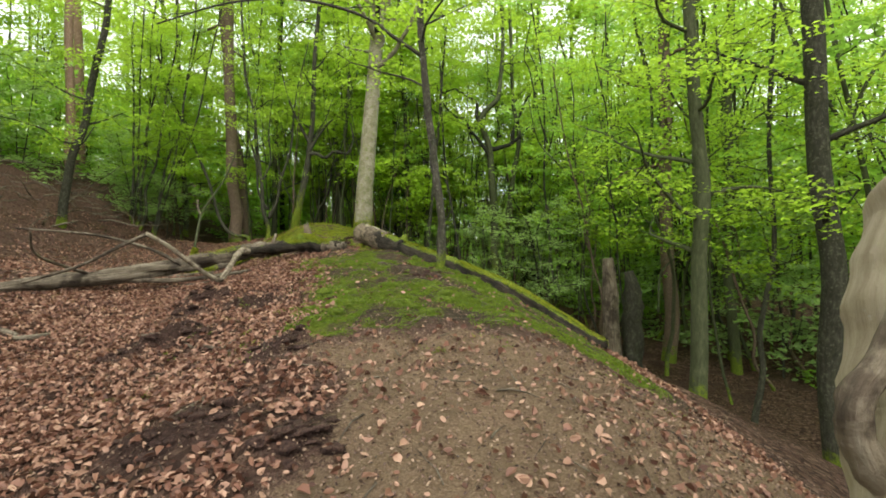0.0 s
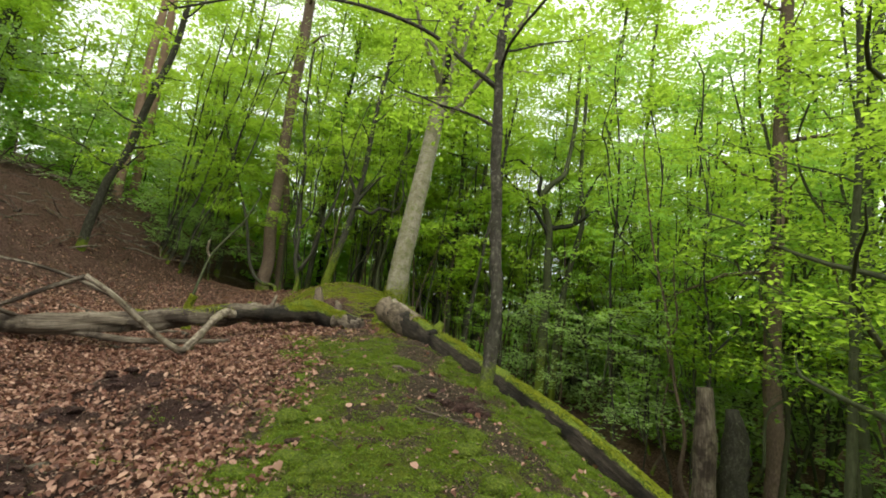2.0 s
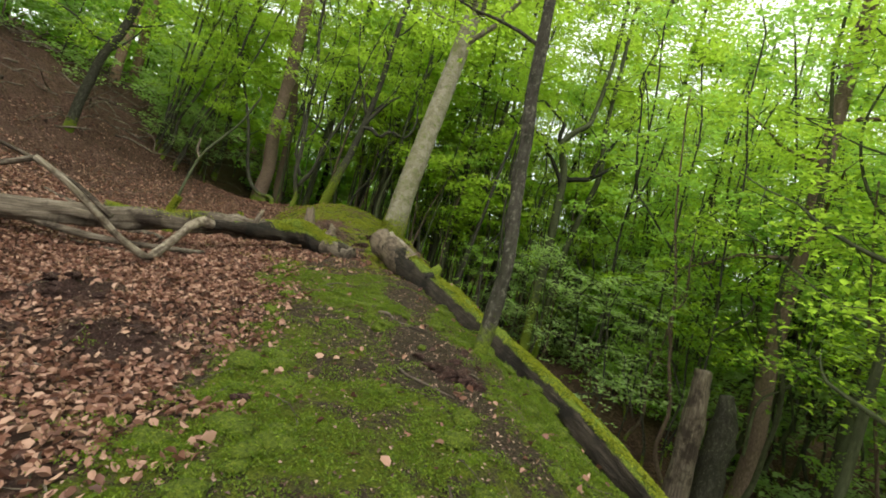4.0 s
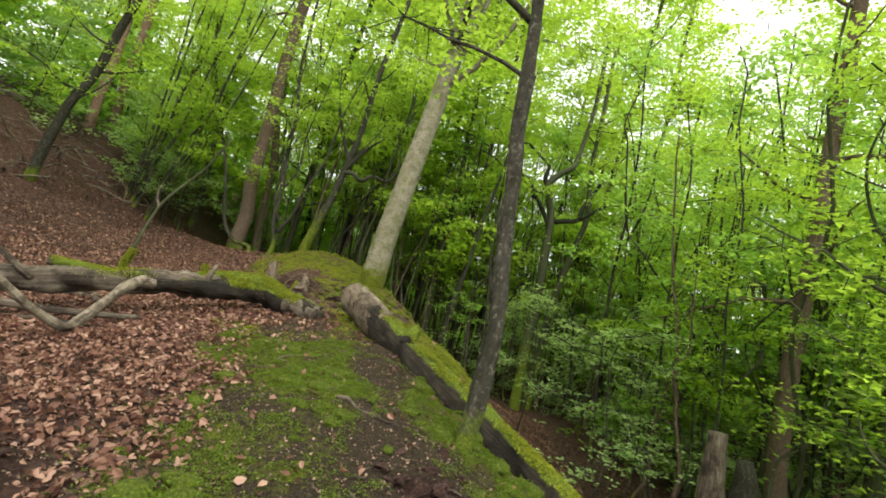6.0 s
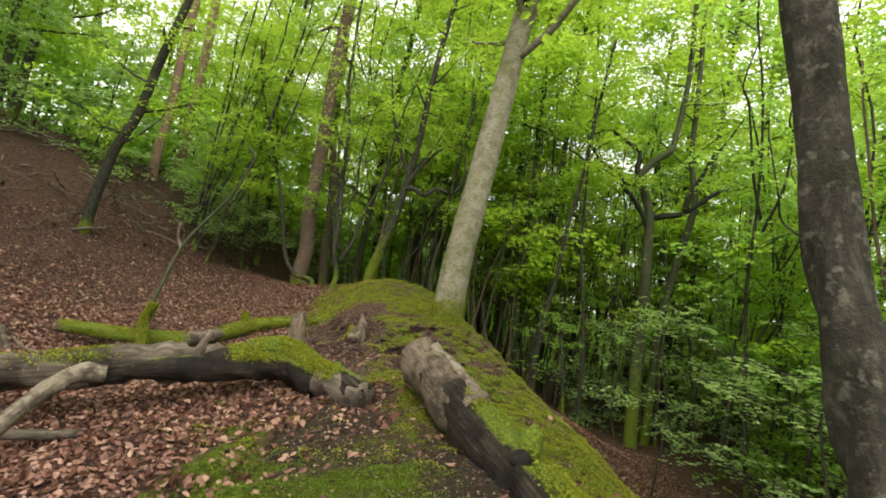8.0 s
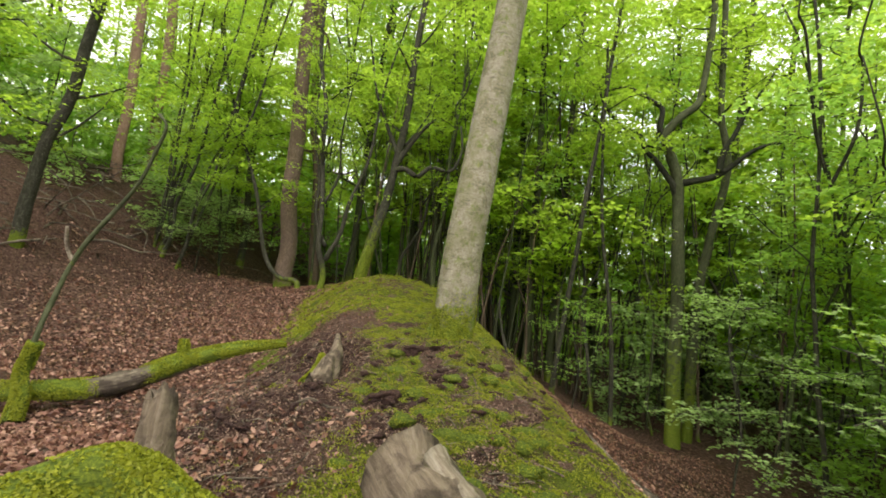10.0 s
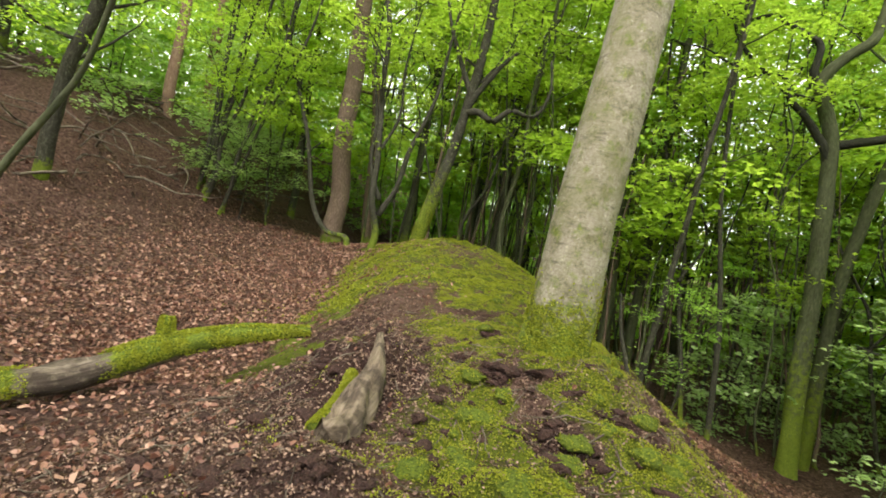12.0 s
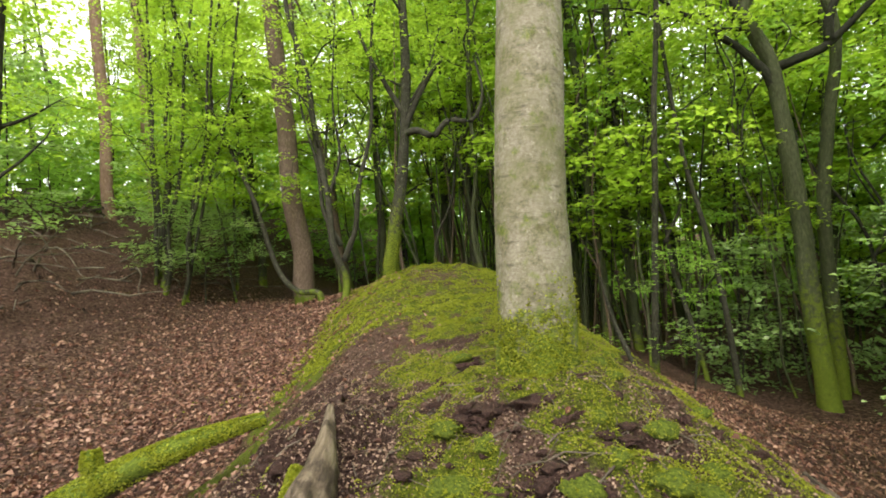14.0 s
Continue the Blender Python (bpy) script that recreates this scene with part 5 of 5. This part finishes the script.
def litter_weight(x, y):
    m = masks_raw(x, y)
    d = x - crest(y)[0]
    mound = sstep(10.2, 11.0, y) * (1 - sstep(15.5, 17, y)) * sstep(-2.3, -1.6, d) * (1 - sstep(1.9, 2.4, d))
    return np.clip(m["litter"] * (1 - m["moss"]) + 0.10 * m["path"] + 0.02 + 0.42 * m["dark"] * (d < -1.2), 0, 1) * (1 - 0.72 * mound) * (1 - 0.88 * sstep(0.2, 0.5, heap(x, y)))


x1, y1 = scatter(150000, -8, 2.6, 0.2, 12, lambda x, y: litter_weight(x, y) * sstep(-8.0, -5.8, x) * sstep(0.2, 1.4, y))
x2, y2 = scatter(40000, -10.5, 3.5, 11, 23, litter_weight)
x3, y3 = scatter(34000, -15.0, -6.0, 8, 26, lambda x, y: 0.55 * litter_weight(x, y))
x, y = np.concatenate((x1, x2, x3)), np.concatenate((y1, y2, y3))
c = np.stack((x, y, ground_z(x, y) + C.uniform(0.004, 0.03, len(x))), 1)
v, q = litter_leaves(c, np.where(np.arange(len(x)) < len(x1) + len(x2), 0.049, 0.075), C, ground_normals(x, y))
litter = new("leaf_litter", mesh_from("leaf_litter", v, q, LITTER, None, False))
tagged(litter, "dry reddish brown fallen beech leaves", "leaves", kind="stuff")


def moss_weight(x, y):
    return np.clip(masks_raw(x, y)["moss"] * 1.3 - 0.35 + 0.55 * vnoise(x, y, 6.5, 21) + 0.35 * vnoise(x, y, 15, 22), 0, 1)


x1, y1 = scatter(380000, -2.6, 2.0, 3.4, 9, moss_weight)
x2, y2 = scatter(380000, -4.2, 0.4, 9, 17, moss_weight)
x3, y3 = scatter(75000, -8.2, -2.2, 16.5, 23.8, moss_weight)
for x, y, moss_mat, size, words in ((x1, y1, MOSS_DEEP, 0.0135, "green moss in soft cushions on the trodden ridge"), (x2, y2, MOSS, 0.0135, "bright yellow-green moss in patches round the beech"), (x3, y3, MOSS, 0.034, "bright yellow-green moss covering the hump of the ridge")):
    c = np.stack((x, y, ground_z(x, y) + 0.012 + 0.02 * np.clip(vnoise(x, y, 6.5, 21), 0, 1) + C.uniform(-0.01, 0.008, len(x))), 1)
    v, q = leaf_quads(c, size, C, 0.85, 0.3, ground_normals(x, y))
    tufts = new("moss", mesh_from("moss", v, q, moss_mat, None, False))
    tagged(tufts, words, "moss", kind="stuff")


def crumb_weight(x, y):
    m = masks_raw(x, y)
    return np.clip(1 - 0.8 * m["moss"] - 0.3 * m["litter"], 0.05, 1) * (np.abs(x - crest(y)[0]) < 4.6)


x1, y1 = scatter(120000, -5.5, 3.0, 1.2, 16.5, crumb_weight)
x2, y2 = scatter(60000, -5.0, -1.2, 10.4, 15.6, crumb_weight)
x, y = np.concatenate((x1, x2)), np.concatenate((y1, y2))
c = np.stack((x, y, ground_z(x, y) + C.uniform(0.001, 0.012, len(x))), 1)
v, q = leaf_quads(c, 0.021, C, 0.6, 0.3, ground_normals(x, y))
crumbs = new("leaf_crumbs", mesh_from("leaf_crumbs", v, q, CRUMB, None, False))
tagged(crumbs, "brown crumbs of bark, humus and broken leaves", "leaves", kind="stuff")

pieces = []
for k in range(240):
    x, y = C.uniform(-20.5, -13.6), C.uniform(11, 26)
    z = float(ground_z(x, y)) + C.uniform(0.05, 0.5)
    w = wander((x, y, z), (C.normal(), C.normal(), C.normal(0, 0.25)), C.uniform(0.8, 2.6), C, 6, 0.18, -0.05)
    pieces.append(tube(w, np.linspace(C.uniform(0.015, 0.045), 0.008, len(w)), 5, 0, k, 0, False))
v, q, g = join(pieces)
brush = new("brushwood", mesh_from("brushwood", v, q, DEAD, {"grain": g, "moss": np.full(len(v), -0.4)}))
tagged(brush, "tangle of grey dead branches on the bank", "branches", kind="stuff")

# lumps of dark humus
lumps = []
bm = bmesh.new()
bmesh.ops.create_icosphere(bm, subdivisions=2, radius=1)
ball = np.array([v.co[:] for v in bm.verts])
tri3 = np.array([[v.index for v in f.verts] for f in bm.faces])
bm.free()
at, vs, fs = 0, [], []
# last batch: dark clods added to stand in for the hump hole's shade
for x0, x1, y0, y1, k in ((-4.6, -2.2, 11.5, 14.6, 340), (-2.9, -0.9, 11.5, 14.3, 130), (-4.6, -1.2, 4.2, 8.2, 46), (-2.0, -0.2, 2.2, 4.2, 12), (-0.2, 0.5, 6.6, 7.6, 6), (-5.3, -4.7, 19.7, 20.1, 14)):
    for _ in range(k):
        x, y, r = C.uniform(x0, x1), C.uniform(y0, y1), C.uniform(0.012, 0.05)
        if len(vs) % 3:
            hx, hy, rx, ry, high = HEAPS[int(C.integers(len(HEAPS)))]
            x, y, r = hx + C.normal(0, 0.55) * rx, hy + C.normal(0, 0.55) * ry, C.uniform(0.015, 0.045) * (1.8 if rx < 0.2 else 1.0)
        w = ball * (1 + 0.6 * vnoise(ball[:, 0] * 1.7 + x * 9, ball[:, 1] * 1.7 + ball[:, 2], 1.0, 3) + 0.7 * vnoise(ball[:, 0] * 4 + y * 9, ball[:, 2] * 4 + ball[:, 1], 1.0, 5))[:, None]
        vs.append(w * (r * C.uniform(0.8, 1.5), r * C.uniform(0.8, 1.5), r * 0.6) + (x, y, float(ground_z(x, y)) + r * 0.15))
        fs.append(tri3 + at)
        at += len(ball)
mounds, cushion_faces, fuzz_at, fuzz_up, at2 = [], [], [], [], 0
for x0, x1, y0, y1, k in ((-3.0, -0.9, 10.9, 14.8, 120), (-1.9, 0.7, 4.4, 8.6, 190), (-3.4, -2.4, 15.0, 17.0, 25)):
    for _ in range(k):
        x, y, r = C.uniform(x0, x1), C.uniform(y0, y1), C.uniform(0.03, 0.095)
        if C.uniform() > moss_weight(np.array([x]), np.array([y]))[0] + 0.15:
            continue
        n = ball * (1 + 0.35 * vnoise(ball[:, 0] * 1.6 + x * 9, ball[:, 1] * 1.6 + ball[:, 2] + y, 1.0, 6))[:, None] * (r * C.uniform(0.8, 1.5), r * C.uniform(0.8, 1.5), r * (0.55 if y > 10 else 0.5))
        o = np.array((x, y, float(ground_z(x, y)) + 0.004))
        mounds.append(n + o)
        cushion_faces.append(tri3 + at2)
        at2 += len(ball)
        pick = C.integers(0, len(ball), int(34000 * r * r + 40))
        way = ball[pick] + C.normal(0, 0.15, (len(pick), 3))
        keep = way[:, 2] > -0.1
        fuzz_at.append((n[pick] + C.normal(0, 0.1 * r, (len(pick), 3)) + o)[keep])
        fuzz_up.append(way[keep])
tagged(new("moss_cushions", mesh_from("moss_cushions", np.vstack(mounds), np.vstack(cushion_faces), HUMUS, {"grain": np.vstack(mounds), "moss": np.full(at2, 1.0)})), "domed bright green cushions of moss", "moss", kind="stuff")
fuzz_at, fuzz_up = np.vstack(fuzz_at), np.vstack(fuzz_up)
for near, moss_mat, words in ((fuzz_at[:, 1] < 9.5, MOSS_DEEP, "fuzzy green shoots of moss on the cushions"), (fuzz_at[:, 1] >= 9.5, MOSS, "fuzzy yellow-green shoots of moss on the cushions")):
    v, q = leaf_quads(fuzz_at[near], 0.015, C, 0.5, 0.3, fuzz_up[near])
    tagged(new("moss_fuzz", mesh_from("moss_fuzz", v, q, moss_mat, None, False)), words, "moss", kind="stuff")
clods = new("humus_clods", mesh_from("humus_clods", np.vstack(vs), np.vstack(fs), HUMUS, {"grain": np.vstack(vs), "moss": np.full(at, -0.3)}))
tagged(clods, "crumbly dark reddish lumps of humus", "soil", kind="stuff")

pieces = []
for k in range(900):
    x, y = (C.uniform(-4.5, 2.2), C.uniform(1.5, 15.5)) if k < 520 else (C.uniform(-4.8, -1.4), C.uniform(10.8, 15.0))
    ang, ln = C.uniform(0, 6.28), C.uniform(0.06, 0.32)
    s = np.linspace(0, ln, 4)
    xs, ys = x + s * math.cos(ang) + C.normal(0, 0.006, 4), y + s * math.sin(ang) + C.normal(0, 0.006, 4)
    pieces.append(tube(np.stack((xs, ys, ground_z(xs, ys) + 0.012), 1), np.linspace(C.uniform(0.003, 0.009), 0.002, 4), 4, 0, k, 0, False))
v, q, g = join(pieces)
bits = new("twig_litter", mesh_from("twig_litter", v, q, DEAD, {"grain": g, "moss": np.full(len(v), -0.4)}))
tagged(bits, "thin broken brown twigs scattered on the ridge", "twigs", kind="stuff")
